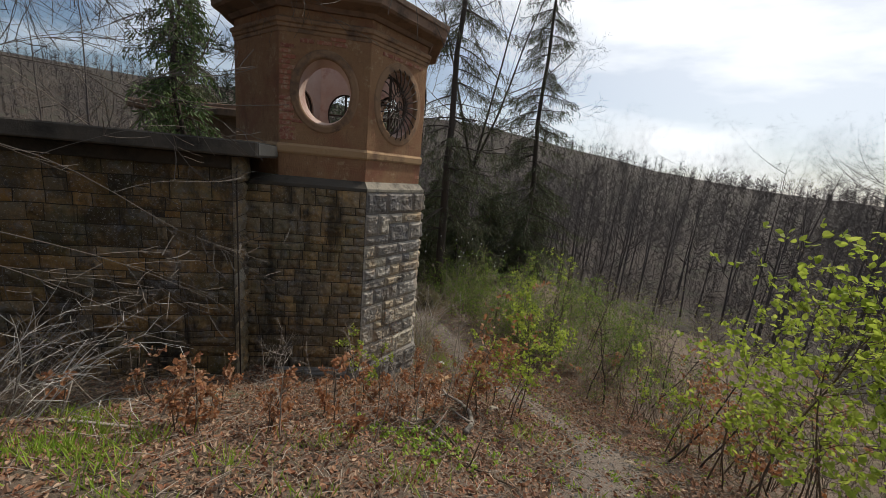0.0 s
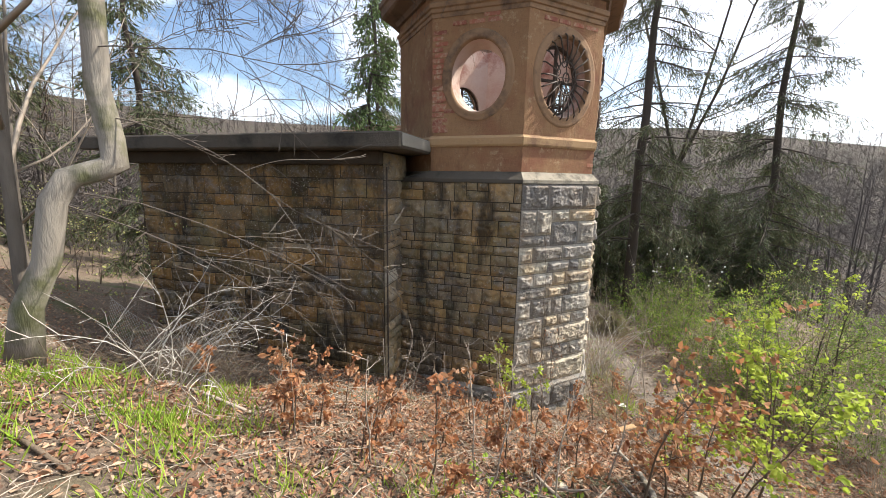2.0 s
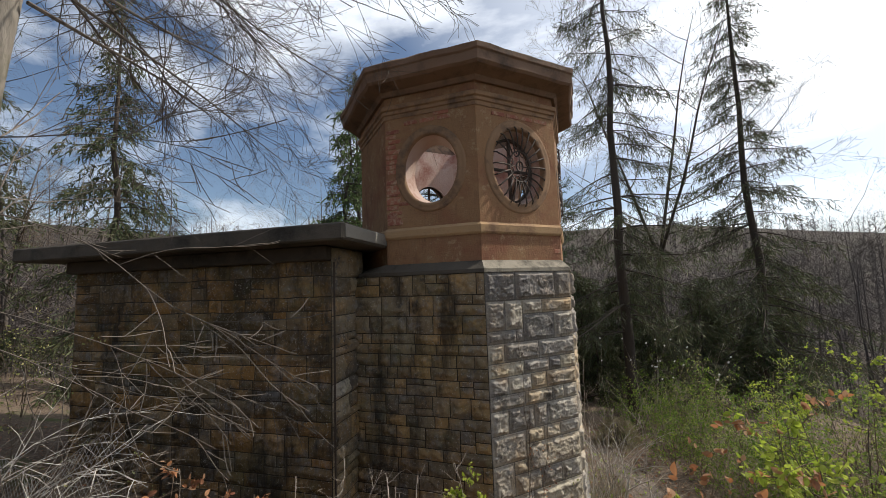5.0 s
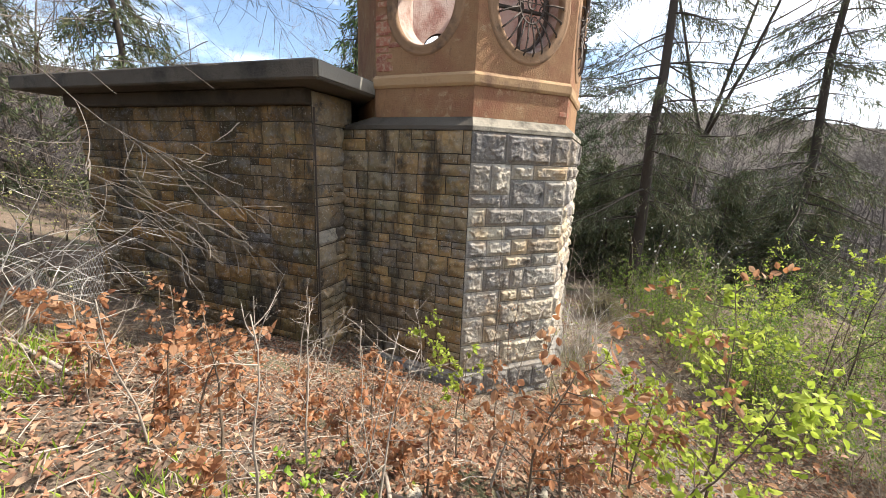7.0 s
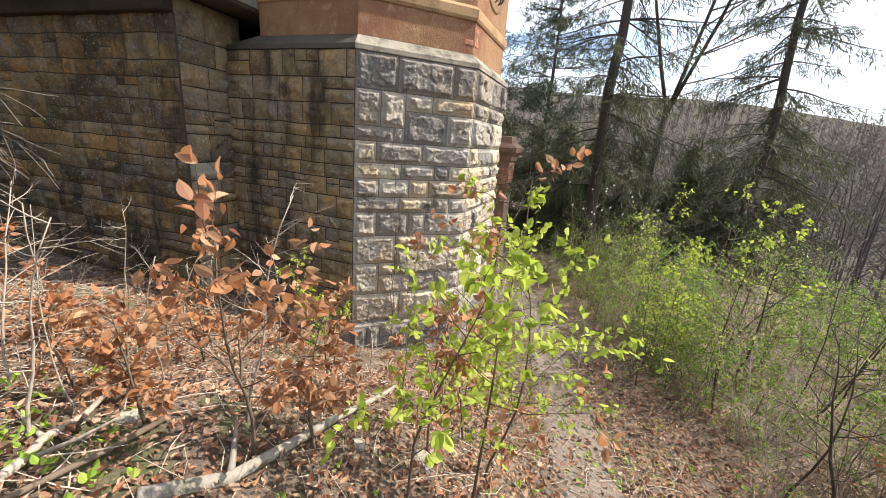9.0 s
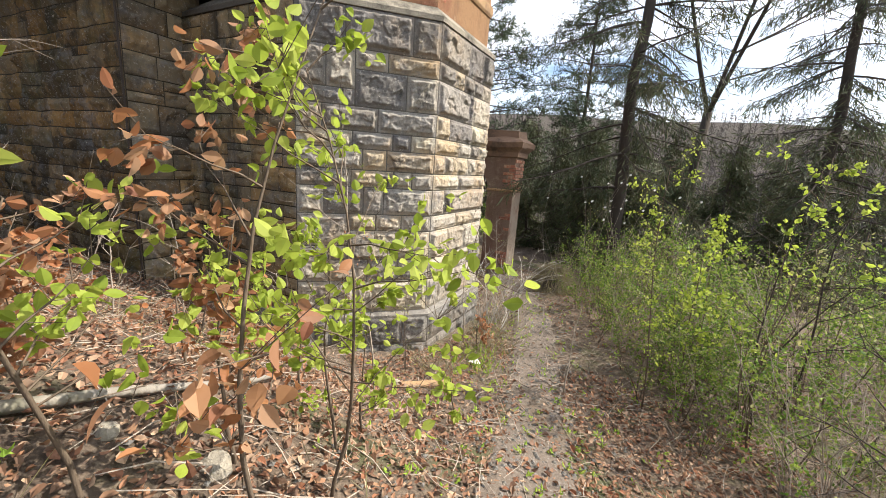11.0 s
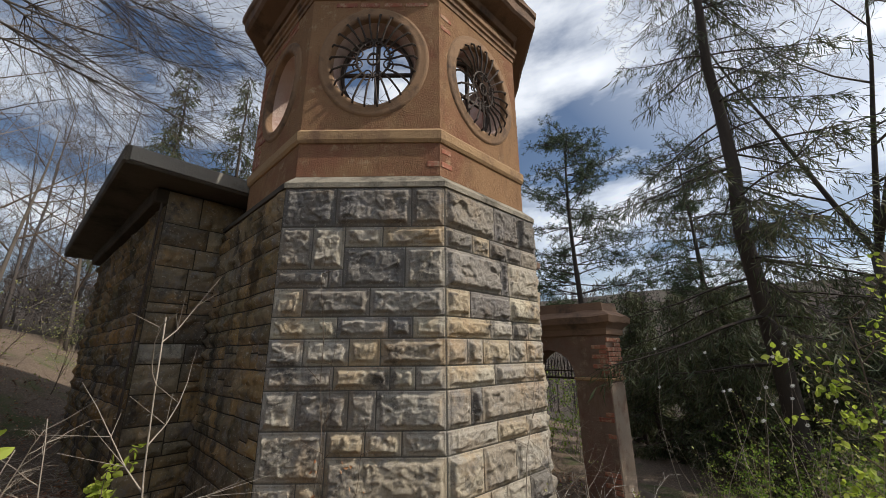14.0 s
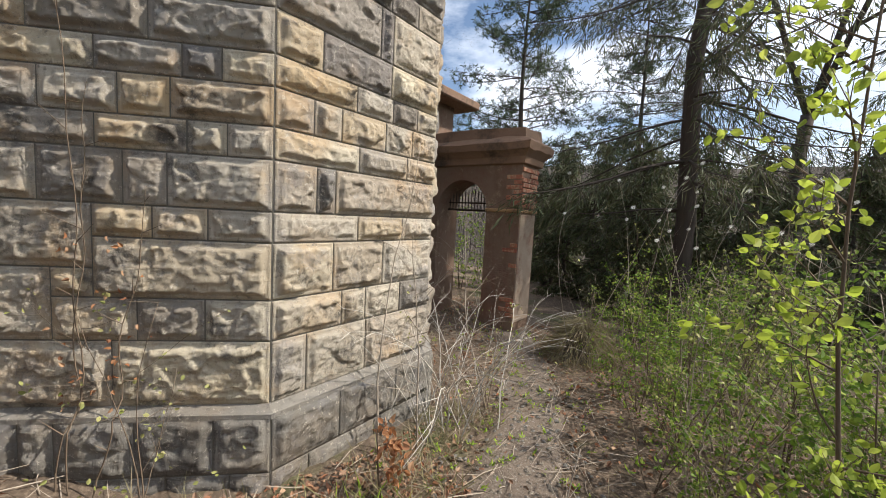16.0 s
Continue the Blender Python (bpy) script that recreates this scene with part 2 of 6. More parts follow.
def leaf_material(name, tones, trans=0.45, rough=0.6):
    s = Shader(name, rough, 0.3)
    r = s.ramp(s.geo.outputs["Random Per Island"], *[(i / max(1, len(tones) - 1), t) for i, t in enumerate(tones)])
    s.colour(r)
    tr = s.t.nodes.new("ShaderNodeBsdfTranslucent")
    s.link(r, tr.inputs["Color"])
    mx = s.t.nodes.new("ShaderNodeMixShader")
    mx.inputs["Fac"].default_value = trans
    s.link(s.b.outputs["BSDF"], mx.inputs[1])
    s.link(tr.outputs["BSDF"], mx.inputs[2])
    s.link(mx.outputs["Shader"], s.t.nodes["Material Output"].inputs["Surface"])
    return s.m


M_LEAF_GREEN = leaf_material("spring_leaves", [(0.25, 0.33, 0.04), (0.35, 0.43, 0.06), (0.45, 0.50, 0.10)], 0.55)
M_LEAF_SHRUB = leaf_material("shrub_leaves", [(0.19, 0.21, 0.065), (0.30, 0.31, 0.10), (0.43, 0.41, 0.17), (0.24, 0.28, 0.06)], 0.45)
M_LEAF_DEEP = leaf_material("undergrowth_leaves", [(0.07, 0.13, 0.02), (0.15, 0.24, 0.035), (0.32, 0.40, 0.07)], 0.45)
M_LEAF_ORANGE = leaf_material("withered_beech_leaves", [(0.33, 0.13, 0.055), (0.42, 0.20, 0.09), (0.22, 0.085, 0.045), (0.50, 0.31, 0.18), (0.30, 0.15, 0.08), (0.46, 0.24, 0.12)])
M_LITTER = leaf_material("fallen_leaves", [(0.25, 0.12, 0.065), (0.33, 0.19, 0.11), (0.14, 0.075, 0.048), (0.43, 0.29, 0.19), (0.25, 0.17, 0.12), (0.18, 0.10, 0.065), (0.30, 0.13, 0.07), (0.11, 0.07, 0.05)], 0.12, 0.8)
M_GRASS = leaf_material("fresh_grass", [(0.18, 0.30, 0.03), (0.27, 0.39, 0.045), (0.37, 0.45, 0.08)], 0.45)
M_DRYGRASS = leaf_material("dry_grass", [(0.30, 0.25, 0.16), (0.20, 0.165, 0.105), (0.24, 0.23, 0.10)], 0.3)
M_NEEDLE = leaf_material("spruce_needles", [(0.05, 0.072, 0.032), (0.088, 0.105, 0.044), (0.13, 0.12, 0.065)], 0.25)
M_EVERGREEN = leaf_material("evergreen_foliage", [(0.06, 0.10, 0.03), (0.10, 0.15, 0.045), (0.13, 0.17, 0.06)], 0.25)
M_PINE = leaf_material("pine_needles", [(0.045, 0.07, 0.03), (0.075, 0.10, 0.045)], 0.15)


def ground_material():
    s = Shader("forest_floor", 0.97, 0.15)
    c = s.mix(s.noise(3.5, 7, 0.7), (0.185, 0.138, 0.102), (0.085, 0.064, 0.05))
    c = s.mix(s.step(s.noise(26, 6, 0.7, seed=3.0), 0.48, 0.66), c, (0.25, 0.19, 0.14))
    c = s.mix(s.step(s.noise(1.1, 5, 0.6, seed=9.0), 0.54, 0.68), c, (0.10, 0.11, 0.05))
    s.colour(c)
    s.bump(s.mix(0.5, s.noise(30, 8, 0.75), s.noise(9, 5, 0.7)), 0.05)
    return s.m


M_GROUND = ground_material()


def earth_material():
    s = Shader("trodden_earth", 0.96, 0.2)
    c = s.mix(s.noise(5, 7, 0.7), (0.22, 0.175, 0.14), (0.12, 0.094, 0.076))
    c = s.mix(s.step(s.noise(45, 5, 0.75, seed=3.0), 0.54, 0.66), c, (0.30, 0.27, 0.235))
    c = s.mix(s.step(s.noise(1.6, 5, 0.6, seed=7.0), 0.52, 0.66), c, (0.15, 0.115, 0.085))
    s.colour(c)
    s.bump(s.mix(0.5, s.noise(60, 8, 0.75), s.noise(14, 5, 0.7)), 0.03)
    return s.m


M_EARTH = earth_material()
M_WOODS = plain("far_woods", 0.97, ((0.085, 0.064, 0.05), (0.048, 0.04, 0.034)), 0.35, 3.0, 0.3, (0.055, 0.06, 0.035))


# ---- mesh helpers ----
class Geo:
    """Points and faces gathered into one mesh."""

    def __init__(self):
        self.v, self.f = [], []

    def add(self, verts, faces):
        o = len(self.v)
        self.v.extend(tuple(p) for p in verts)
        self.f.extend(tuple(o + i for i in f) for f in faces)

    def tube(self, pts, radii, n=5, cap=True):
        o = len(self.v)
        pts = [Vector(p) for p in pts]
        k = len(pts)
        ref = None
        for i, p in enumerate(pts):
            d = (pts[min(i + 1, k - 1)] - pts[max(i - 1, 0)])
            d = d.normalized() if d.length > 1e-9 else Vector((0, 0, 1))
            if ref is None:
                ref = Vector((1, 0, 0)) if abs(d.x) < 0.8 else Vector((0, 1, 0))
            a = (ref - d * ref.dot(d)).normalized()
            ref = a
            b = d.cross(a)
            for j in range(n):
                t = 2 * math.pi * j / n
                self.v.append(tuple(p + (a * math.cos(t) + b * math.sin(t)) * radii[i]))
        for i in range(k - 1):
            for j in range(n):
                j2 = (j + 1) % n
                self.f.append((o + i * n + j, o + i * n + j2, o + (i + 1) * n + j2, o + (i + 1) * n + j))
        if cap:
            self.f.append(tuple(o + j for j in reversed(range(n))))
            self.f.append(tuple(o + (k - 1) * n + j for j in range(n)))

    def box(self, c, sx, sy, sz, m=None, chamfer=0.0):
        """A box about c, of full sizes sx, sy, sz, with its edges taken off."""
        m = m or Matrix.Identity(4)
        h = chamfer
        X, Y, Z = sx / 2, sy / 2, sz / 2
        if h <= 0:
            vs = [(x, y, z) for z in (-Z, Z) for y in (-Y, Y) for x in (-X, X)]
            fs = [(0, 2, 3, 1), (4, 5, 7, 6), (0, 1, 5, 4), (2, 6, 7, 3), (0, 4, 6, 2), (1, 3, 7, 5)]
        else:
            vs, fs = [], []
            ring = lambda a, b, z: [(-a + h, -b, z), (a - h, -b, z), (a, -b + h, z), (a, b - h, z), (a - h, b, z), (-a + h, b, z), (-a, b - h, z), (-a, -b + h, z)]
            for a, b, z in ((X - h, Y - h, -Z), (X, Y, -Z + h), (X, Y, Z - h), (X - h, Y - h, Z)):
                vs += ring(a, b, z)
            for i in range(3):
                for j in range(8):
                    fs.append((i * 8 + j, i * 8 + (j + 1) % 8, i * 8 + 8 + (j + 1) % 8, i * 8 + 8 + j))
            fs.append(tuple(reversed(range(8))))
            fs.append(tuple(range(24, 32)))
        self.add([m @ (Vector(c) + Vector(p)) for p in vs], fs)

    def rings(self, rings, close=True):
        """Skin over rings of equal length."""
        o = len(self.v)
        n = len(rings[0])
        for r in rings:
            self.v.extend(tuple(p) for p in r)
        for i in range(len(rings) - 1):
            for j in range(n if close else n - 1):
                j2 = (j + 1) % n
                self.f.append((o + i * n + j, o + i * n + j2, o + (i + 1) * n + j2, o + (i + 1) * n + j))

    def leaf(self, p, d, side, length, width, fold=0.25):
        """A narrow blade of two halves that meet at a midrib."""
        nrm = d.cross(side)
        mid = p + d * length * 0.45
        o = len(self.v)
        self.v.extend((tuple(p), tuple(mid + side * width * 0.5 + nrm * width * fold), tuple(p + d * length), tuple(mid - side * width * 0.5 + nrm * width * fold)))
        self.f.extend(((o, o + 1, o + 2), (o, o + 2, o + 3)))

    def oval_leaf(self, p, d, side, length, width, fold=0.25, bend=0.2):
        """An oval leaf, folded at its midrib and bent along it."""
        nrm = d.cross(side)
        o = len(self.v)
        tip = p + d * length - nrm * length * bend
        for t, w in ((0.3, 0.46), (0.68, 0.36)):
            mid = p + d * length * t + nrm * width * fold - nrm * length * bend * t * t
            self.v.extend((tuple(mid + side * width * w), tuple(mid - side * width * w)))
        self.v.extend((tuple(p), tuple(tip), tuple(p + d * length * 0.5 - nrm * length * bend * 0.25)))
        self.f.extend(((o + 4, o, o + 6), (o, o + 2, o + 6), (o + 2, o + 5, o + 6), (o + 4, o + 6, o + 1), (o + 1, o + 6, o + 3), (o + 3, o + 6, o + 5)))

    def round_leaf(self, p, d, side, length, width, fold=0.25, bend=0.2):
        """A broad leaf with a rounded outline, a short stalk and a folded midrib."""
        nrm = d.cross(side)
        o = len(self.v)
        steps = ((0.0, 0.0), (0.12, 0.24), (0.32, 0.47), (0.56, 0.48), (0.8, 0.3), (1.0, 0.0))
        for t, w in steps:
            mid = p + d * length * t - nrm * length * bend * t * t
            rim = nrm * width * fold * w * 1.6
            self.v.extend((tuple(mid), tuple(mid + rim + side * width * w), tuple(mid + rim - side * width * w)))
        for i in range(5):
            a, b = o + 3 * i, o + 3 * i + 3
            if i == 0:
                self.f.extend(((a, b + 1, b), (a, b, b + 2)))
            elif i == 4:
                self.f.extend(((a, a + 1, b), (a, b, a + 2)))
            else:
                self.f.extend(((a, a + 1, b + 1, b), (a, b, b + 2, a + 2)))

    def mesh(self, name, material, smooth=False):
        me = bpy.data.meshes.new(name)
        me.from_pydata(self.v, [], self.f)
        me.materials.append(material)
        if smooth:
            me.polygons.foreach_set("use_smooth", [True] * len(me.polygons))
        me.update()
        return me


def part(name, geo, material, parent=None, label="", smooth=False):
    ob = new(name, geo.mesh(name, material, smooth))
    if parent is not None:
        ob.parent = parent
        ob.matrix_parent_inverse = parent.matrix_world.inverted()
    if label:
        ob["label"] = label
    return ob


def thing(name, m, label, category, group="", kind=""):
    ob = new(name)
    ob.matrix_world = m
    ob.empty_display_size = 0.1
    return tagged(ob, label, category, group, kind)


def rand_dir(r):
    a, z = r.uniform(0, 2 * math.pi), r.uniform(-1, 1)
    q = math.sqrt(1 - z * z)
    return Vector((q * math.cos(a), q * math.sin(a), z))


# ---- ground ----
Y_KNOTS = (-80, -12, 0, 0.7, 2.5, 3.0, 4.0, 5.2, 6.0, 7.4, 9.0, 12.0, 18.0, 30.0, 60.0)
Z_KNOTS = (8.0, 2.0, 0.36, 0.16, -0.36, -0.60, -1.08, -1.62, -1.92, -2.30, -2.44, -2.45, -3.0, -5.5, -11.0)


def smooth01(t):
    t = min(1.0, max(0.0, t))
    return t * t * (3 - 2 * t)


PATH_Y = (-3.0, 2.4, 4.0, 5.2, 6.3, 7.9, 9.25, 9.75, 10.95, 12.0)
PATH_X = (0.8, 1.3, 2.3, 2.4, 1.95, 1.15, 0.28, 0.0, -1.1, -2.4)


def path_x(y):
    """Middle of the trodden path."""
    return float(np.interp(y, PATH_Y, PATH_X))


def ground_z(x, y):
    near = 0.0
    for dy, w in ((-0.5, 0.25), (0.0, 0.5), (0.5, 0.25)):
        near += w * float(np.interp(y + dy, Y_KNOTS, Z_KNOTS))
    near += 0.28 * math.exp(-((x - 0.6) ** 2 + (y - 4.9) ** 2) / 1.6)
    near -= 0.15 * math.exp(-((x + 0.6) ** 2 + (y - 7.1) ** 2) / 1.1)
    near += 0.16 * math.exp(-((x + 2.7) ** 2 + (y - 1.6) ** 2) / 1.0)
    near -= 0.62 * smooth01((-2.3 - x) / 1.9) * math.exp(-((y - 3.6) ** 2) / 1.6) * (1.0 - 0.6 * smooth01((-x - 6.0) / 3.0))
    near -= 0.26 * min(max(0.0, x - 3.4), 6.0) + 0.14 * min(max(0.0, x - 9.4), 25.0)
    near += 0.03 * min(max(0.0, -x - 5), 35.0)
    near += 0.10 * noise.noise((x * 0.5, y * 0.5, 0)) + 0.04 * noise.noise((x * 1.7, y * 1.7, 3)) + 0.018 * noise.noise((x * 6, y * 6, 7))
    r = math.hypot(x, y)
    if r < 45:
        return near
    a = math.degrees(math.atan2(y, x))
    ridge = 3.0 + 62.0 * smooth01((a - 45) / 60.0) if a > -90 else 40.0
    ridge += 8 * noise.noise((x * 0.006, y * 0.006, 1))
    far = -17.0 + (ridge + 17.0) * smooth01((r - 110) / 420.0)
    k = smooth01((r - 45) / 60.0)
    return near * (1 - k) + far * k


def build_ground():
    g = Geo()
    radii = [0.0001] + [0.13 * i for i in range(1, 96)]
    while radii[-1] < 3500:
        radii.append(radii[-1] * 1.07)
    n = 240
    for r in radii:
        for j in range(n):
            a = 2 * math.pi * j / n
            x, y = 0.4 + r * math.cos(a), 5.2 + r * math.sin(a)
            g.v.append((x, y, ground_z(x, y)))
    for i in range(len(radii) - 1):
        for j in range(n):
            j2 = (j + 1) % n
            g.f.append((i * n + j, (i + 1) * n + j, (i + 1) * n + j2, i * n + j2))
    ob = part("ground", g, M_GROUND, smooth=True)
    ob.data.materials.append(M_WOODS)
    first = (len(radii) - 1) * n
    lim = next(i for i, r in enumerate(radii) if r > 17)
    for p in ob.data.polygons:
        if p.index // n >= lim:
            p.material_index = 1
    tagged(ob, "brown forest floor sloping down past the tower", "ground", kind="structure")


build_ground()


def build_path():
    """Bare trodden earth, a thin crust on the forest floor with ragged edges."""
    g = Geo()
    rows = 150
    n = 9
    for i in range(rows + 1):
        y = 2.9 + 9.9 * i / rows
        x0 = (path_x(y - 0.3) + path_x(y) + path_x(y + 0.3)) / 3
        half = (0.34 + 0.05 * noise.noise((y * 1.1, 0, 2)))
        slant = min(1.6, abs(path_x(y + 0.2) - path_x(y - 0.2)) / 0.4)
        half *= math.sqrt(1 + slant * slant)
        for j in range(n):
            t = j / (n - 1) * 2 - 1
            x = x0 + half * t + 0.10 * noise.noise((y * 3.3, t, 6)) * abs(t)
            z = ground_z(x, y) + 0.016 - 0.05 * max(0.0, abs(t) - 0.72) / 0.28
            g.v.append((x, y, z))
    for i in range(rows):
        for j in range(n - 1):
            g.f.append((i * n + j, i * n + j + 1, (i + 1) * n + j + 1, (i + 1) * n + j))
    tagged(part("path", g, M_EARTH, smooth=True), "narrow trodden earth path strewn with small stones", "path", kind="structure")


build_path()

# ---- gate tower ----
TC = Vector((-2.354, 8.16))
R_STONE, R_DRUM = 1.87, 1.77
SIDE = 2 * R_STONE * math.sin(radians(22.5))
Z_LEDGE, Z_PLINTH, Z_FOOT = 1.21, -1.93, -3.1


def corner(k, radius):
    """Corner k of the octagon (0 and 1 bound the sunlit front face)."""
    a = radians(-51.7 + 45 * k)
    return Vector((TC.x + radius * math.cos(a), TC.y + radius * math.sin(a)))


class Plane:
    """A wall plane: u along it from p to q, w outwards, z up."""

    def __init__(self, p, q):
        self.p = Vector((p[0], p[1], 0))
        d = Vector((q[0] - p[0], q[1] - p[1], 0))
        self.len = d.length
        self.u = d.normalized()
        self.n = Vector((self.u.y, -self.u.x, 0))
        self.fit = 1.0

    def at(self, u, z, w=0.0):
        v = self.p + self.u * u + self.n * w
        return Vector((v.x, v.y, z))


def face_plane(k, radius):
    return Plane(corner(k - 1, radius), corner(k, radius))


def flake(q):
    """Height of a split stone face: tilted flakes with broken edges."""
    dist, pts = noise.voronoi(q)
    c = pts[0]
    h1, h2, h3 = math.sin(c.x * 12.9 + c.z * 78.2), math.sin(c.x * 39.3 + c.z * 11.1), math.sin(c.x * 7.7 + c.z * 27.4)
    soft = min(1.0, (dist[1] - dist[0]) / 0.07)
    return (0.55 * h1 + 1.1 * (h2 * (q.x - c.x) + h3 * (q.z - c.z))) * (0.35 + 0.65 * soft)


def stone_block(pl, u0, u1, z0, z1, proud, rough, cell, seed, gap=0.005, margin=0.014, wobble=0.0):
    """One squared block with a dressed margin and a rough, bulging face."""
    g = Geo()
    u0, u1, z0, z1 = u0 + gap, u1 - gap, z0 + gap, z1 - gap
    mg = min(margin, (u1 - u0) * 0.2, (z1 - z0) * 0.2)
    nu, nz = max(3, int((u1 - u0) / cell)), max(3, int((z1 - z0) / cell))

    def ticks(a, b, n):
        return [a, a + mg] + [a + mg + (b - a - 2 * mg) * i / n for i in range(1, n)] + [b - mg, b]

    us, zs = ticks(u0, u1, nu), ticks(z0, z1, nz)
    lift = proud * (0.65 + 0.7 * ((seed * 0.37) % 1.0))
    sx, sz = math.sin(seed * 2.3) * 0.5, math.sin(seed * 5.1) * 0.5
    front = []
    for j, z in enumerate(zs):
        row = []
        for i, u in enumerate(us):
            edge = min(u - u0, u1 - u, z - z0, z1 - z)
            w = 0.006
            if edge > mg * 0.98:
                q = Vector((u * 7 + seed * 3.7, z * 7, seed))
                e2 = edge - mg - (0.008 * (1.0 + noise.noise(q * 2.6)) if proud > 0.02 else 0.0)
                rise = min(1.0, max(0.0, e2 / (0.022 if proud > 0.025 else 0.04)))
                cu, cz = (u - (u0 + u1) / 2) / (u1 - u0), (z - (z0 + z1) / 2) / (z1 - z0)
                warp = Vector((noise.noise(q * 1.3), 0, noise.noise(q * 1.3 + Vector((5, 2, 9))))) * 0.35
                big = flake(Vector((u * 6 + seed * 3.7, seed, z * 8)) + warp)
                small = flake(Vector((u * 17 + seed * 1.7, seed + 4, z * 24)) + warp * 2)
                fine = noise.noise(q * 5.0) * 0.25 + noise.noise(q * 11.0) * 0.12
                w += rise * max(0.002, lift * (1.0 + sx * cu + sz * cz) + rough * (0.8 * big + 0.42 * small + fine + 0.3 * noise.noise(q * 0.7)))
            elif edge > 1e-6:
                w += 0.002 * noise.noise((u * 30, z * 30, seed))
            if wobble:
                du = wobble * noise.noise((u * 2.6, z * 2.6, 31.0 + pl.p.x)) + wobble * 0.4 * noise.noise((u * 8, z * 8, 5.0))
                dz = wobble * noise.noise((u * 2.6, z * 2.6, 77.0 + pl.p.x)) + wobble * 0.4 * noise.noise((u * 8, z * 8, 15.0))
                row.append(pl.at(u + du, z + dz, w))
            else:
                row.append(pl.at(u, z, w))
        front.append(row)
    n = len(us)
    for row in front:
        g.v.extend(tuple(p) for p in row)
    for j in range(len(zs) - 1):
        for i in range(n - 1):
            g.f.append((j * n + i, j * n + i + 1, (j + 1) * n + i + 1, (j + 1) * n + i))
    loop = [(i, 0) for i in range(n)] + [(n - 1, j) for j in range(1, len(zs))] + [(i, len(zs) - 1) for i in range(n - 2, -1, -1)] + [(0, j) for j in range(len(zs) - 2, 0, -1)]
    o = len(g.v)
    for i, j in loop:
        g.v.append(tuple(pl.at(us[i], zs[j], -0.02)))
    k = len(loop)
    for a in range(k):
        b = (a + 1) % k
        ia, ib = loop[a][1] * n + loop[a][0], loop[b][1] * n + loop[b][0]
        g.f.append((ib, ia, o + a, o + b))
    return g


def coursed(rng, length, z0, z1, hmin, hmax, wmin, wmax):
    """Blocks of a random coursed wall, as u0, u1, z0, z1."""
    out, z = [], z0
    while z < z1 - 1e-6:
        h = rng.uniform(hmin, hmax)
        if z1 - z - h < hmin * 0.8:
            h = z1 - z
        u = 0.0
        while u < length - 1e-6:
            w = rng.uniform(wmin, wmax) * (0.7 + 0.6 * h / hmax)
            if length - u - w < wmin * 0.8:
                w = length - u
            if h > hmax * 0.7 and rng.random() < 0.4 and w > wmin * 1.2:
                zm, um = z + h * rng.uniform(0.35, 0.65), u + w * rng.uniform(0.4, 0.6)
                out += [(u, u + w, z, zm), (u, um, zm, z + h), (um, u + w, zm, z + h)] if w > wmin * 2 else [(u, u + w, z, zm), (u, u + w, zm, z + h)]
            else:
                out.append((u, u + w, z, z + h))
            u += w
        z += h
    return out


def wall_slab(pl, u0, u1, z0, z1, thick=0.4):
    g = Geo()
    a = [pl.at(u, z, w) for w in (0.0, -thick) for u, z in ((u0, z0), (u1, z0), (u1, z1), (u0, z1))]
    g.add(a, [(0, 1, 2, 3), (7, 6, 5, 4), (0, 4, 5, 1), (1, 5, 6, 2), (2, 6, 7, 3), (3, 7, 4, 0)])
    return g


tower = thing("gate_tower", pose(TC.x, TC.y, -2.4), "octagonal gate tower, rock-faced sandstone base under an ochre plaster drum", "tower")

# beds of the ashlar, from the ledge down, and the upright joints of each course as shares of the side
BEDS = (1.21, 0.838, 0.651, 0.30, 0.06, -0.115, -0.33, -0.51, -0.80, -0.978, -1.31, -1.55, -1.93)


def front_blocks():
    """The sunlit front face."""
    B = BEDS
    out = []

    def row(z1, z0, *cuts):
        for a, b in zip(cuts, cuts[1:]):
            out.append((a * SIDE, b * SIDE, z0, z1))

    row(B[0], B[1], 0, 0.327, 0.796, 1)
    row(B[1], 0.46, 0, 0.20, 0.395)
    row(0.46, B[3], 0, 0.31, 0.395)
    row(B[1], B[2], 0.395, 0.624, 1)
    row(B[2], B[3], 0.395, 0.762, 1)
    row(B[3], B[4], 0, 0.172, 0.561, 1)
    row(B[4], B[5], 0, 0.382, 0.674, 0.812, 1)
    row(B[5], B[6], 0, 0.20, 0.456, 0.633, 1)
    row(B[6], B[7], 0, 0.378, 0.69, 0.832, 1)
    row(B[7], B[8], 0, 0.187, 0.469, 0.62, 1)
    row(B[8], -1.15, 0, 0.362)
    row(B[8], B[9], 0.362, 0.567, 0.763, 1)
    row(B[9], B[10], 0.362, 1)
    row(-1.15, B[10], 0.221, 0.362)
    row(-1.15, B[11], 0, 0.221)
    row(B[10], B[11], 0.221, 0.511, 0.753, 1)
    row(B[11], B[12], 0, 0.421, 1)
    return out


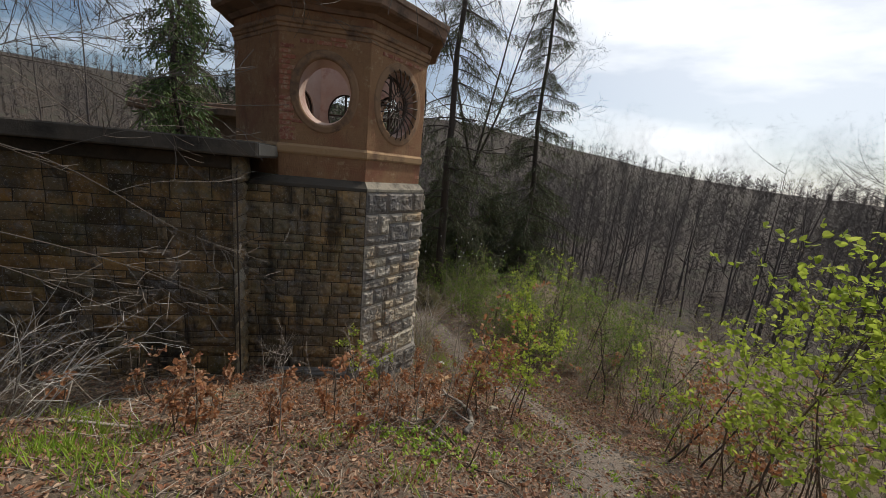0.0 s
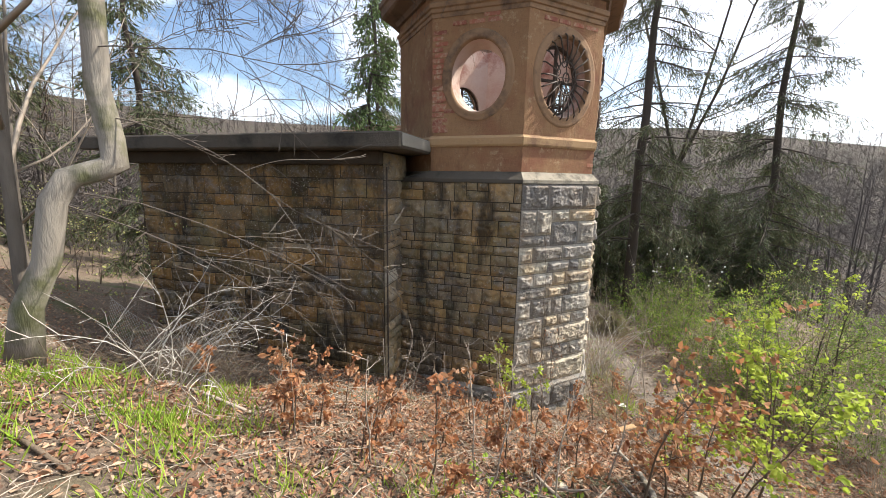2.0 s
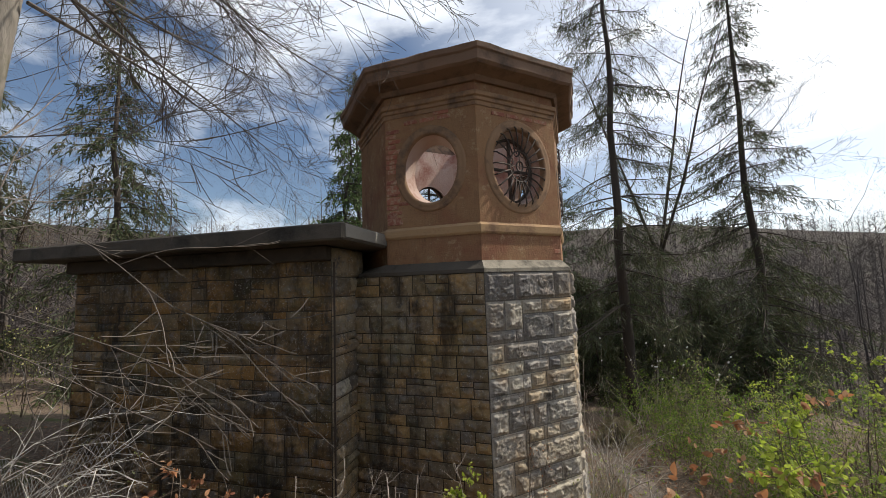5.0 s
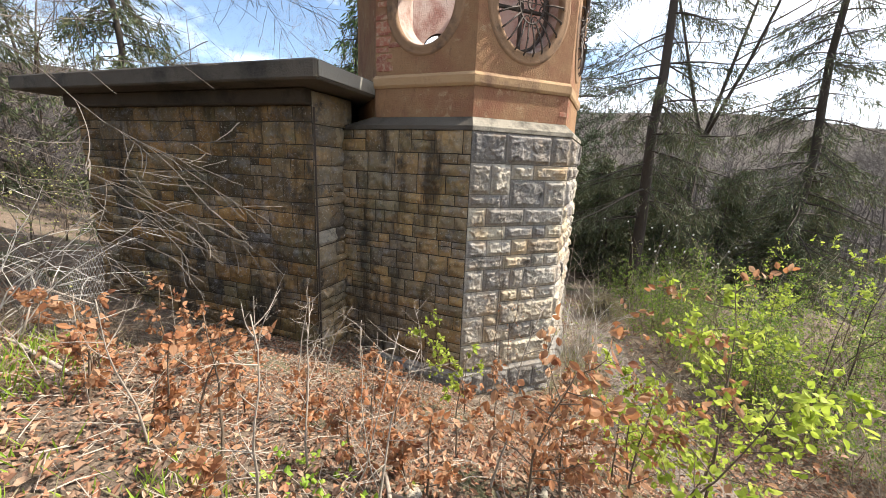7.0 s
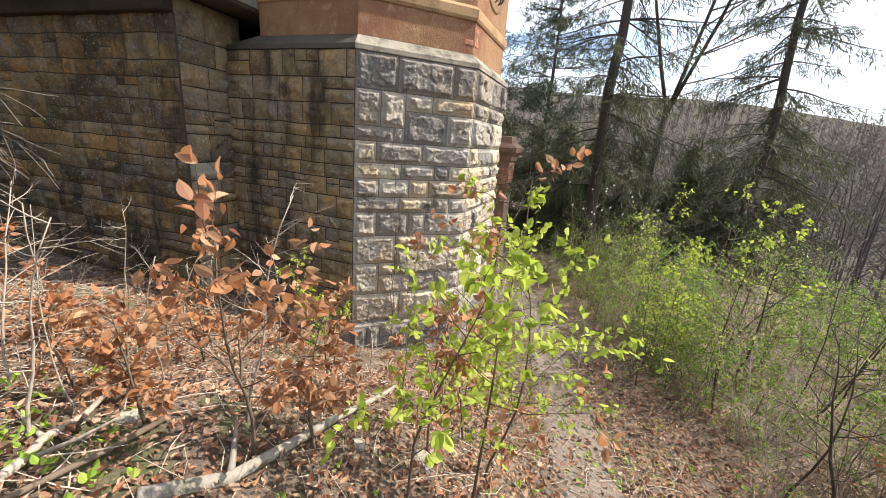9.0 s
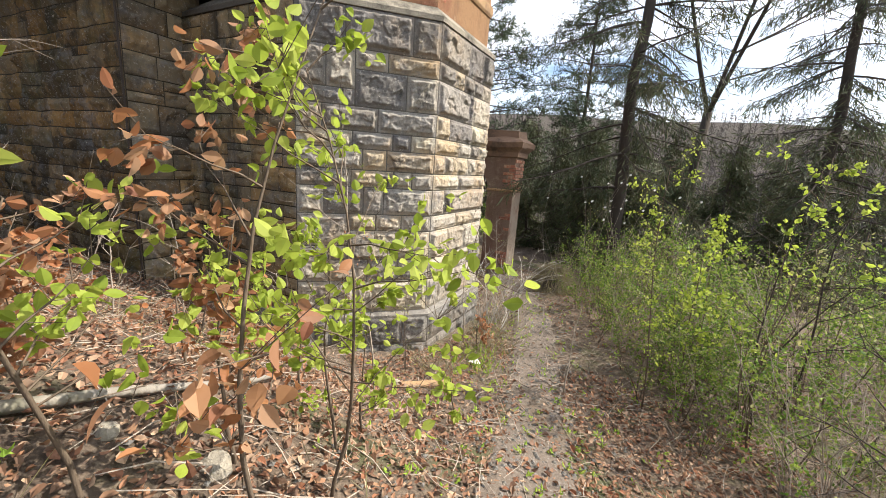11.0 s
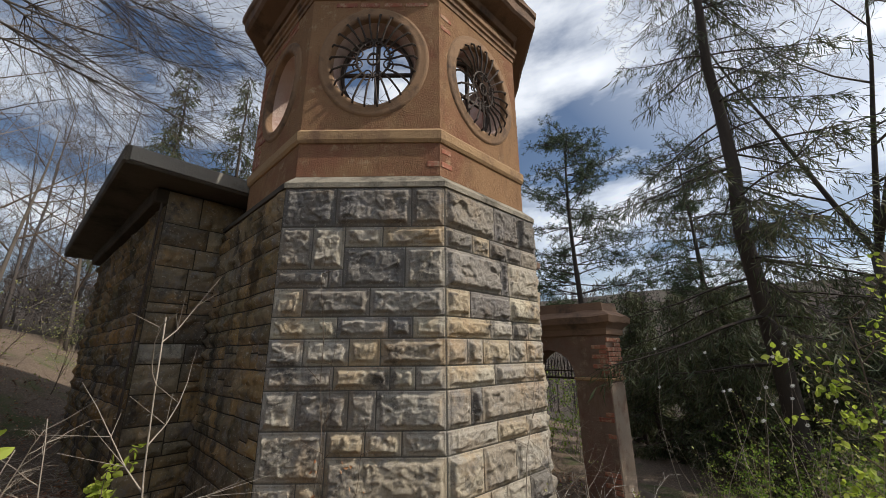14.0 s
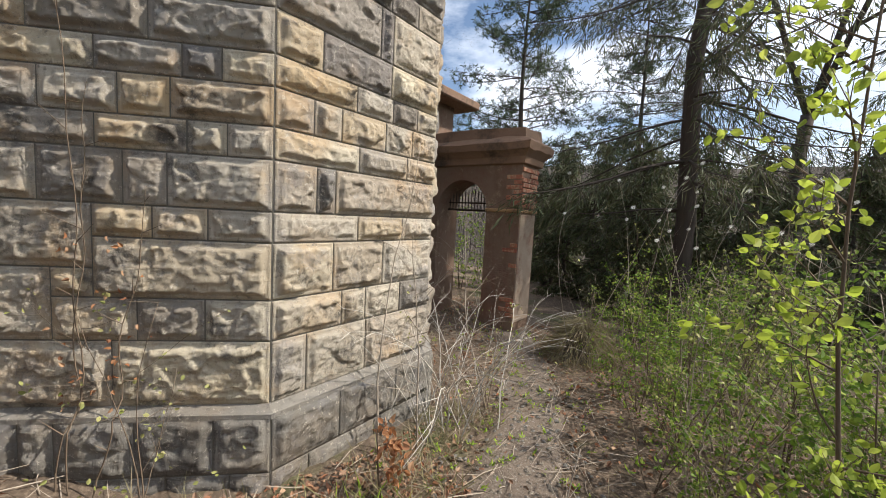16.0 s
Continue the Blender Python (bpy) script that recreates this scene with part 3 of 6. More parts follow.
def side_blocks():
    """The face towards the path."""
    B = BEDS
    out = []

    def row(z1, z0, *cuts):
        for a, b in zip(cuts, cuts[1:]):
            out.append((a * SIDE, b * SIDE, z0, z1))

    row(B[0], B[1], 0, 0.488, 0.769, 1)
    row(B[1], B[2], 0, 0.247, 0.423, 0.6, 0.8, 1)
    row(B[2], B[3], 0, 0.535, 0.62, 1)
    row(B[3], B[4], 0, 0.211, 0.619, 1)
    row(B[4], B[5], 0, 0.40, 0.638, 0.828, 1)
    row(B[5], B[6], 0, 0.174, 0.318, 0.593, 0.794, 1)
    row(B[6], B[7], 0, 0.425, 0.762, 1)
    row(B[7], B[8], 0, 0.195, 0.293, 1)
    row(B[8], B[9], 0, 0.429, 0.741, 1)
    row(B[9], B[10], 0, 0.291, 0.604, 1)
    row(B[10], B[11], 0, 0.346, 0.494, 0.744, 1)
    row(B[11], B[12], 0, 0.161, 0.503, 1)
    return out


R_PLINTH = R_STONE + 0.06


def build_base():
    rng = random.Random(11)
    for k in range(8):
        pl = face_plane(k, R_STONE)
        ext = 0.46 if k == 0 else 0.0
        # faces turned from the sun: their shade is put into darker mortar and stone
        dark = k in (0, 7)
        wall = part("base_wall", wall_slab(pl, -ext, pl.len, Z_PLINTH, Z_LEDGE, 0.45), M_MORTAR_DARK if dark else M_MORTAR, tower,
                    "soot-stained stone face, coloured darker for its shade" if dark else "pale rock-faced ashlar")
        if k == 1:
            blocks = front_blocks()
        elif k == 2:
            blocks = side_blocks()
        elif k == 0:
            blocks = [(a - ext, b - ext, c, d) for a, b, c, d in coursed(rng, pl.len + ext, Z_PLINTH, Z_LEDGE, 0.11, 0.28, 0.13, 0.38)]
        elif k in (3, 7):
            blocks = coursed(rng, pl.len, Z_PLINTH, Z_LEDGE, 0.18, 0.34, 0.3, 0.6)
        else:
            blocks = []
        for i, (a, b, c, d) in enumerate(blocks):
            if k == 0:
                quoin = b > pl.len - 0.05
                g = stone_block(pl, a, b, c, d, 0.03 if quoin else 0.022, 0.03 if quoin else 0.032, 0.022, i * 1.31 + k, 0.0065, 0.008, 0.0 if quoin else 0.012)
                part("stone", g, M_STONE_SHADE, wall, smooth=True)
            else:
                g = stone_block(pl, a, b, c, d, 0.031, 0.019, 0.0105 if k in (1, 2) else 0.03, i * 1.71 + k * 9.1)
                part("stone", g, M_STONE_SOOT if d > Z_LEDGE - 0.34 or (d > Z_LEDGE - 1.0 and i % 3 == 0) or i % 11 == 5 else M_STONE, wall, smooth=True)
        # plinth
        pp = face_plane(k, R_PLINTH)
        pw = part("plinth_wall", wall_slab(pp, -ext, pp.len, Z_FOOT, Z_PLINTH - 0.03, 0.5), M_MORTAR, tower, "dark grey plinth course")
        if k in (0, 1, 2, 3):
            L = pp.len
            cuts = {1: ((0, 0.136, 0.249, 0.514, 0.79, 1), (0, 0.3, 0.62, 0.85, 1))}.get(k, ((0, 0.33, 0.7, 1), (0, 0.17, 0.55, 1)))
            for r, (z1, z0) in enumerate(((-1.965, -2.32), (-2.32, -2.8))):
                for i, (a, b) in enumerate(zip(cuts[r], cuts[r][1:])):
                    g = stone_block(pp, a * L, b * L, z0, z1, 0.030, 0.019, 0.016, i * 2.3 + r * 7 + k * 13)
                    part("stone", g, M_PLINTH, pw, smooth=True)
    # sloping top of the plinth and the ledge over the ashlar
    def oct_ring(radius, z):
        return [(*corner(k, radius), z) for k in range(8)]

    g = Geo()
    g.rings([oct_ring(R_STONE - 0.05, Z_PLINTH - 0.06), oct_ring(R_PLINTH + 0.012, Z_PLINTH - 0.06), oct_ring(R_PLINTH + 0.012, Z_PLINTH - 0.03), oct_ring(R_STONE - 0.005, Z_PLINTH + 0.012), oct_ring(R_STONE - 0.05, Z_PLINTH + 0.012)])
    part("plinth_cap", g, M_PLINTH, tower, "weathered sloping plinth cap")
    g = Geo()
    g.rings([oct_ring(R_STONE - 0.3, Z_LEDGE + 0.002), oct_ring(R_STONE + 0.022, Z_LEDGE + 0.002), oct_ring(R_STONE + 0.024, Z_LEDGE + 0.05), oct_ring(R_DRUM - 0.01, Z_LEDGE + 0.165), oct_ring(R_DRUM - 0.3, Z_LEDGE + 0.165)])
    pl = face_plane(0, R_STONE)
    e = [(-0.36, 0.0, 0.024), (0.05, 0.0, 0.024), (0.05, 0.05, 0.024), (-0.36, 0.045, 0.024), (0.05, 0.165, -0.10), (0.02, 0.165, -0.10), (-0.36, 0.02, -0.2), (0.05, 0.0, -0.2)]
    g.add([pl.at(u, Z_LEDGE + 0.003 + z, w) for u, z, w in e], [(0, 1, 2, 3), (3, 2, 4, 5), (3, 5, 6), (0, 3, 6), (0, 6, 7, 1), (5, 4, 7, 6)])
    ob = part("ledge", g, M_LEDGE, tower, "pale weathered stone ledge, stain and shade of its unlit side coloured dark")
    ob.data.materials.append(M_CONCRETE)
    # facets facing the unlit side get a dark colour for shade and stain
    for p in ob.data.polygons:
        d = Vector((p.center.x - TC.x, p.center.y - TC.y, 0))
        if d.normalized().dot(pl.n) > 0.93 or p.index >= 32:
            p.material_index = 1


build_base()

# ---- plastered drum with oval windows ----
OV_Z, OV_A, OV_B = 2.68, 0.445, 0.545
Z_D0, Z_D1 = Z_LEDGE + 0.16, 3.9


def oval(pl, a, b, w, n=56):
    c = pl.len / 2
    a, b = a * pl.fit, b * pl.fit
    return [pl.at(c + a * math.cos(2 * math.pi * i / n), OV_Z + b * math.sin(2 * math.pi * i / n), w) for i in range(n)]


def frame_loop(pl, w, n=56, u0=0.0, u1=None):
    """Points round the panel's outline, matched to the oval's points."""
    u1 = pl.len if u1 is None else u1
    c = pl.len / 2
    out = []
    for i in range(n):
        t = 2 * math.pi * i / n
        dx, dz = math.cos(t), math.sin(t)
        s = min(((u1 - c) if dx > 0 else (c - u0)) / max(1e-6, abs(dx)), ((Z_D1 - OV_Z) if dz > 0 else (OV_Z - Z_D0)) / max(1e-6, abs(dz)))
        out.append(pl.at(c + dx * s, OV_Z + dz * s, w))
    for cu, cz in ((u0, Z_D0), (u1, Z_D0), (u1, Z_D1), (u0, Z_D1)):
        cp = pl.at(cu, cz, w)
        i = min(range(n), key=lambda q: (out[q] - cp).length)
        out[i] = cp
    return out


def drum_panel(k, open_window):
    pl = face_plane(k, R_DRUM)
    pl.fit = 0.91 if k == 0 else 1.0
    thick = 0.30
    inset = thick * math.tan(radians(22.5))
    n = 56
    g = Geo()
    if open_window:
        fo, fi = frame_loop(pl, 0.0, n), frame_loop(pl, -thick, n, inset, pl.len - inset)
        g.rings([fi, oval(pl, OV_A - 0.06, OV_B - 0.08, -thick, n), oval(pl, OV_A, OV_B, 0.0, n), fo])
    else:
        a = [pl.at(0, Z_D0), pl.at(pl.len, Z_D0), pl.at(pl.len, Z_D1), pl.at(0, Z_D1)]
        b = [pl.at(inset, Z_D0, -thick), pl.at(pl.len - inset, Z_D0, -thick), pl.at(pl.len - inset, Z_D1, -thick), pl.at(inset, Z_D1, -thick)]
        g.add(a + b, [(0, 1, 2, 3), (7, 6, 5, 4)])
    ob = part("drum_wall", g, M_PLASTER, tower, "ochre plaster wall panel")
    ob.data.materials.append(M_INNER)
    for p in ob.data.polygons:
        c = Vector(p.center)
        if (c - pl.p).dot(pl.n) < -0.12:
            p.material_index = 1
    return pl


def window_surround(pl):
    """A moulded oval surround, proud of the plaster."""
    g = Geo()
    prof = [(0.0, -0.10), (0.0, 0.006), (0.02, 0.022), (0.05, 0.026), (0.07, 0.014), (0.10, 0.02), (0.13, 0.012), (0.145, -0.01)]
    g.rings([oval(pl, OV_A - 0.012 + r, OV_B - 0.012 + r, w) for r, w in prof])
    return g


def iron_rose(pl):
    """Spokes, rings and scrolls of a wrought-iron oval grille."""
    g = Geo()
    c = pl.len / 2

    def pt(a, b, t, w=0.035):
        return pl.at(c + a * math.cos(t), OV_Z + b * math.sin(t), w)

    for i in range(22):
        t = 2 * math.pi * i / 22
        pts = [pt(0.17, 0.22, t, 0.02), pt(0.30, 0.385, t, 0.06), pt(0.42, 0.54, t, 0.055), pt(0.45, 0.575, t, 0.02)]
        g.tube(pts, [0.011] * 4, 5)
    for a, b, w in ((0.17, 0.22, 0.02), (0.055, 0.07, 0.02)):
        ring = [pt(a, b, 2 * math.pi * i / 28, w) for i in range(29)]
        g.tube(ring, [0.012] * 29, 5, False)
    for q in range(4):
        t0 = math.pi / 4 + q * math.pi / 2
        for s in (-1, 1):
            cx, cz = 0.16 * math.cos(t0 + s * 0.42), 0.2 * math.sin(t0 + s * 0.42)
            curl = []
            for i in range(16):
                tt = i / 15 * 3.6 * math.pi * 0.8
                rr = 0.062 * (1 - i / 19)
                curl.append(pl.at(c + cx + rr * math.cos(t0 + s * tt), OV_Z + cz + rr * math.sin(t0 + s * tt) * 1.2, 0.022))
            g.tube(curl, [0.0085] * len(curl), 4)
    for t in (0, math.pi / 2):
        g.tube([pt(0.2, 0.26, t, 0.018), pt(-0.2, -0.26, t, 0.018)], [0.007, 0.007], 5)
    return g


def window_cross(pl, w=-0.22):
    g = Geo()
    c = pl.len / 2
    m = Matrix(((pl.u.x, pl.n.x, 0, 0), (pl.u.y, pl.n.y, 0, 0), (0, 0, 1, 0), (0, 0, 0, 1)))
    o = pl.at(c, OV_Z, w)
    mm = Matrix.Translation(o) @ m
    g.box((0, 0, 0), 0.045, 0.04, OV_B * 2 - 0.14, mm, 0.006)
    g.box((0, 0, 0.0), OV_A * 2 - 0.11, 0.036, 0.04, mm, 0.006)
    g.rings([oval(pl, OV_A - 0.05 - r, OV_B - 0.065 - r, q) for r, q in ((0.0, w - 0.02), (0.035, w - 0.02), (0.035, w + 0.02), (0.0, w + 0.02), (0.0, w - 0.02))])
    return g


def build_drum():
    for k in range(8):
        has = k not in (6, 7)
        pl = drum_panel(k, has)
        if has:
            win = part("window_surround", window_surround(pl), M_FRAME, tower, "moulded oval window surround", smooth=True)
            if k in (1, 2, 3):
                part("iron_grille", iron_rose(pl), M_IRON, win, "black wrought-iron rose grille")
            if k in (1, 2, 3, 4, 5):
                part("window_cross", window_cross(pl), M_IRON, win, "dark cross bar")

    def oct_ring(radius, z):
        return [(*corner(k, radius), z) for k in range(8)]

    def band(name, prof, mat, label):
        g = Geo()
        g.rings([oct_ring(r, z) for r, z in prof])
        return part(name, g, mat, tower, label)

    R = R_DRUM
    band("string_course", [(R - 0.1, 1.715), (R + 0.015, 1.72), (R + 0.035, 1.75), (R + 0.04, 1.835), (R + 0.0, 1.875), (R - 0.1, 1.875)], M_TRIM, "ochre string course")
    band("moulding", [(R - 0.1, 3.47), (R + 0.012, 3.475), (R + 0.014, 3.53), (R + 0.034, 3.54), (R + 0.036, 3.585), (R + 0.062, 3.60), (R + 0.066, 3.65), (R + 0.02, 3.68), (R - 0.1, 3.68)], M_FRAME, "stepped moulding under the frieze")
    g = Geo()
    prof = [(R - 0.2, 3.80), (R + 0.05, 3.80), (R + 0.09, 3.86), (R + 0.30, 3.90), (R + 0.335, 3.93), (R + 0.345, 4.05), (R + 0.37, 4.07), (R + 0.375, 4.14), (R + 0.33, 4.17), (R - 0.18, 4.19), (R - 0.2, 3.80)]
    rings = []
    for r, z in prof:
        ring = []
        for k in range(8):
            for j in range(8):
                p = corner(k, r).lerp(corner(k + 1, r), j / 8)
                q = Vector((p.x, p.y, z))
                chip = 0.025 if r > R + 0.2 else 0.004
                d = Vector((p.x - TC.x, p.y - TC.y, 0)).normalized()
                q -= d * chip * abs(noise.noise(q * 4)) * 2
                q.z += 0.5 * chip * noise.noise(q * 3.1)
                ring.append(q)
        rings.append(ring)
    g.rings(rings)
    part("cornice", g, M_CORNICE, tower, "broken sooty cornice slab")
    g = Geo()
    g.add(oct_ring(R - 0.28, 1.42) + oct_ring(R - 0.28, 1.30), [tuple(range(8)), tuple(reversed(range(8, 16)))])
    part("floor_slab", g, M_CONCRETE, tower)


def build_bare_brick():
    """Bricks where the plaster has come off the drum."""
    r = random.Random(41)
    shared = []
    for v in range(5):
        b = Geo()
        b.box((0, 0, 0), 0.235 - 0.01 * v, 0.03, 0.06, None, 0.007)
        shared.append(b.mesh("brick", M_BRICK))

    def patch(k, u0, u1, z0, z1, keep=0.85):
        pl = face_plane(k, R_DRUM)
        m = Matrix(((pl.u.x, pl.n.x, 0, 0), (pl.u.y, pl.n.y, 0, 0), (0, 0, 1, 0), (0, 0, 0, 1)))
        row, z = 0, z0
        while z < z1:
            u = u0 + (0.06 if row % 2 else 0.12) * r.uniform(0.7, 1.3)
            while u < u1:
                w = 0.235
                lo, hi = max(0.005, u - w / 2), min(pl.len - 0.005, u + w / 2)
                if hi - lo > 0.05 and r.random() < keep:
                    ob = new("brick", shared[r.randrange(5)])
                    ob.matrix_world = Matrix.Translation(pl.at((lo + hi) / 2, z, -0.010 + r.uniform(0, 0.004))) @ m @ Matrix.Diagonal(((hi - lo) / w, 1, 1, 1))
                    ob.parent = tower
                    ob.matrix_parent_inverse = tower.matrix_world.inverted()
                u += 0.25
            z += 0.074
            row += 1

    L = 2 * R_DRUM * math.sin(radians(22.5))
    patch(1, 0.25, L, 3.40, 3.46, 0.75)
    patch(1, L - 0.08, L, 3.1, 3.4, 0.6)
    patch(1, L - 0.05, L, 1.42, 1.70, 0.9)
    patch(2, 0.0, 0.08, 1.42, 1.70, 0.9)
    patch(1, L - 0.03, L, 1.92, 3.4, 0.55)
    patch(2, 0.0, 0.5, 3.38, 3.46, 0.7)
    patch(2, 0.0, 0.10, 2.9, 3.4, 0.6)
    patch(0, 0.0, 0.2, 1.95, 3.3, 0.95)
    patch(0, 0.0, 0.3, 2.0, 2.5, 0.6)
    patch(0, 0.3, 1.0, 3.38, 3.46, 0.4)


build_drum()
build_bare_brick()

# ---- shed against the tower ----
SH = Vector((-2.78, 5.60))
SD = radians(199.5)
SU = Vector((math.cos(SD), math.sin(SD)))
SV = Vector((-SU.y, SU.x)) * -1.0
SHED_L, SHED_D, Z_EAVE = 4.45, 2.9, 1.60
shed = thing("stone_shed", pose(SH.x, SH.y, -1.8), "low shed of stained squared stone under a concrete slab roof", "shed")


def sp(a, b):
    """A plan point, a metres along the long wall and b metres inwards."""
    return SH + SU * a + SV * b


def build_shed():
    rng = random.Random(5)
    far, back_far, back = sp(SHED_L, 0), sp(SHED_L, SHED_D), sp(0, SHED_D)
    walls = ((far, SH, True), (SH, sp(0, 0.85), True), (back_far, far, True), (back, back_far, False))
    for i, (p, q, stones) in enumerate(walls):
        pl = Plane(p, q)
        z0 = -3.0
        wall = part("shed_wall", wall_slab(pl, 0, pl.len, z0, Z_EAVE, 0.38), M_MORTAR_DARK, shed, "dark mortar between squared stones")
        if not stones:
            continue
        if i == 1:
            blocks = coursed(rng, pl.len, -2.6, Z_EAVE, 0.2, 0.36, 0.24, 0.42)
        else:
            blocks = coursed(rng, pl.len, -2.4 if i == 0 else -1.6, Z_EAVE - 0.17, 0.12, 0.31, 0.16, 0.52)
        for j, (a, b, c, d) in enumerate(blocks):
            g = stone_block(pl, a, b, c, d, 0.032 if i == 1 else 0.022, 0.032, 0.026, j * 1.37 + i * 50, 0.0065, 0.008, 0.006 if i == 1 else 0.016)
            # long walls and low end courses use stone with shade in its colour
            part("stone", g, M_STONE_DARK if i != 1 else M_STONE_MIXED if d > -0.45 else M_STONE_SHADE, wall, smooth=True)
    # roof slab with its lip, and an added dark strip for shade and soot under it
    m = Matrix(((SU.x, SV.x, 0, SH.x), (SU.y, SV.y, 0, SH.y), (0, 0, 1, 0), (0, 0, 0, 1)))
    g = Geo()
    over = 0.50
    g.box(((SHED_L + 0.55 - 0.45) / 2, (SHED_D + 0.3 - over) / 2, 1.715), SHED_L + 1.0, SHED_D + over + 0.3, 0.20, m, 0.02)
    part("roof_slab", g, M_CONCRETE, shed, "weathered concrete roof slab")
    g = Geo()
    g.box((-0.458, (SHED_D + 0.3 - over) / 2, 1.722), 0.012, SHED_D + over + 0.2, 0.15, m, 0.003)
    part("fascia", g, M_CONCRETE_EDGE, shed, "pale slab edge")
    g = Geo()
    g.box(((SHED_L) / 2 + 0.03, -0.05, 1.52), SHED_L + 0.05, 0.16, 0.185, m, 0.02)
    part("eaves_band", g, M_EAVES_SHADE, shed)


build_shed()

# ---- archway with the iron lunette ----
GU = Vector((math.cos(radians(195.8)), math.sin(radians(195.8))))
GP = Vector((-1.93, 11.64))
gate = thing("gate_archway", pose(GP.x, GP.y, -2.45), "brick gate archway with patchy plaster and a moulded cornice", "archway")
GPL = Plane(GP + GU * 2.6, GP)


def build_gate():
    L, depth = 2.6, 0.56
    o0, o1, spring = L - 1.50, L - 0.56, -0.65
    rad = (o1 - o0) / 2
    c = (o0 + o1) / 2
    z0, z1 = -3.0, 0.06
    n = 18
    arch = [(c - rad * math.cos(math.pi * i / n), spring + rad * math.sin(math.pi * i / n)) for i in range(n + 1)]
    g = Geo()
    for w, flip in ((0.0, False), (-depth, True)):
        def quad(pts):
            p = [GPL.at(u, z, w) for u, z in pts]
            g.add(p[::-1] if flip else p, [tuple(range(len(p)))])
        quad([(0, z0), (o0, z0), (o0, spring), (0, spring)])
        quad([(o1, z0), (L, z0), (L, spring), (o1, spring)])
        quad([(0, spring), (o0, spring), (o0, z1), (0, z1)])
        quad([(o1, spring), (L, spring), (L, z1), (o1, z1)])
        for (u0, a0), (u1, a1) in zip(arch, arch[1:]):
            quad([(u0, a0), (u1, a1), (u1, z1), (u0, z1)])
    inner = [(o0, z0)] + arch + [(o1, z0)]
    g.rings([[GPL.at(u, z, 0.0) for u, z in inner], [GPL.at(u, z, -depth) for u, z in inner]], False)
    g.add([GPL.at(L, z0), GPL.at(L, z0, -depth), GPL.at(L, z1, -depth), GPL.at(L, z1)], [(0, 1, 2, 3)])
    part("arch_wall", g, M_GATE, gate, "peeling ochre plaster over brick")
    rc = random.Random(3)
    g = Geo()
    prof = [(0.0, 0.03), (0.05, 0.05), (0.06, 0.14), (0.10, 0.19), (0.155, 0.24), (0.17, 0.34), (0.13, 0.37), (0.02, 0.44), (0.0, 0.60)]
    def ring(r, z):
        out = []
        for u0, w0, u1, w1 in ((-0.3, r, L + r, r), (L + r, r, L + r, -depth - r), (L + r, -depth - r, -0.3, -depth - r), (-0.3, -depth - r, -0.3, r)):
            for j in range(10):
                t = j / 10
                p = GPL.at(u0 + (u1 - u0) * t, z, w0 + (w1 - w0) * t)
                p.z += 0.03 * noise.noise(p * 5) * (1 if z > 0.2 else 0.2) - (0.12 * abs(noise.noise(p * 2.3)) if z > 0.5 else 0)
                out.append(p)
        return out
    g.rings([ring(r, z) for r, z in prof])
    g.f.append(tuple(range(len(g.v) - 40, len(g.v))))
    part("cornice", g, M_CORNICE, gate, "crumbling moulded cornice")
    m = Matrix(((GPL.u.x, GPL.n.x, 0, 0), (GPL.u.y, GPL.n.y, 0, 0), (0, 0, 1, 0), (0, 0, 0, 1)))
    g = Geo()
    g.box((0, 0, 0), 0.60, depth + 0.06, 0.05, Matrix.Translation(GPL.at(L - 0.275, -0.64, -depth / 2)) @ m, 0.012)
    part("impost", g, M_TRIM, gate, "plaster impost band")
    g = Geo()
    w = -0.3
    g.tube([GPL.at(o0, spring, w), GPL.at(o1, spring, w)], [0.02, 0.02], 6)
    g.tube([GPL.at(o0, spring + 0.12, w), GPL.at(o1, spring + 0.12, w)], [0.014, 0.014], 6)
    for i in range(15):
        u = o0 + (o1 - o0) * (i + 0.5) / 15
        top = spring + 0.16 + 0.14 * math.sqrt(max(0, 1 - ((u - c) / rad) ** 2))
        g.tube([GPL.at(u, spring, w), GPL.at(u, top, w), GPL.at(u, top + 0.05, w)], [0.009, 0.009, 0.001], 5)
        if i % 2:
            curl = [GPL.at(u + 0.035 * math.sin(t * 0.9) * (1 - t / 9), top - 0.02 + 0.03 * math.cos(t * 0.9) * (1 - t / 9), w) for t in range(8)]
            g.tube(curl, [0.006] * 8, 4)
    part("iron_lunette", g, M_IRON, gate, "black spiked iron lunette grille")
    g = Geo()
    g.box((0, 0, 0), depth - 0.05, 0.012, 1.62, Matrix.Translation(GPL.at(L + 0.004, -1.50, -depth / 2)) @ m @ pose(0, 0, 0, 0, 0, 90), 0.005)
    part("render_coat", g, M_RENDER, gate, "pale worn render on the jamb")
    # bare bricks on the lit jamb
    side = Plane(GPL.at(L, 0), GPL.at(L, 0, -depth))
    shared = []
    for v in range(4):
        b = Geo()
        b.box((0, 0, 0), 0.245, 0.03, 0.062, None, 0.006)
        shared.append(b.mesh("brick", M_BRICK))
    ms = Matrix(((side.u.x, side.n.x, 0, 0), (side.u.y, side.n.y, 0, 0), (0, 0, 1, 0), (0, 0, 0, 1)))
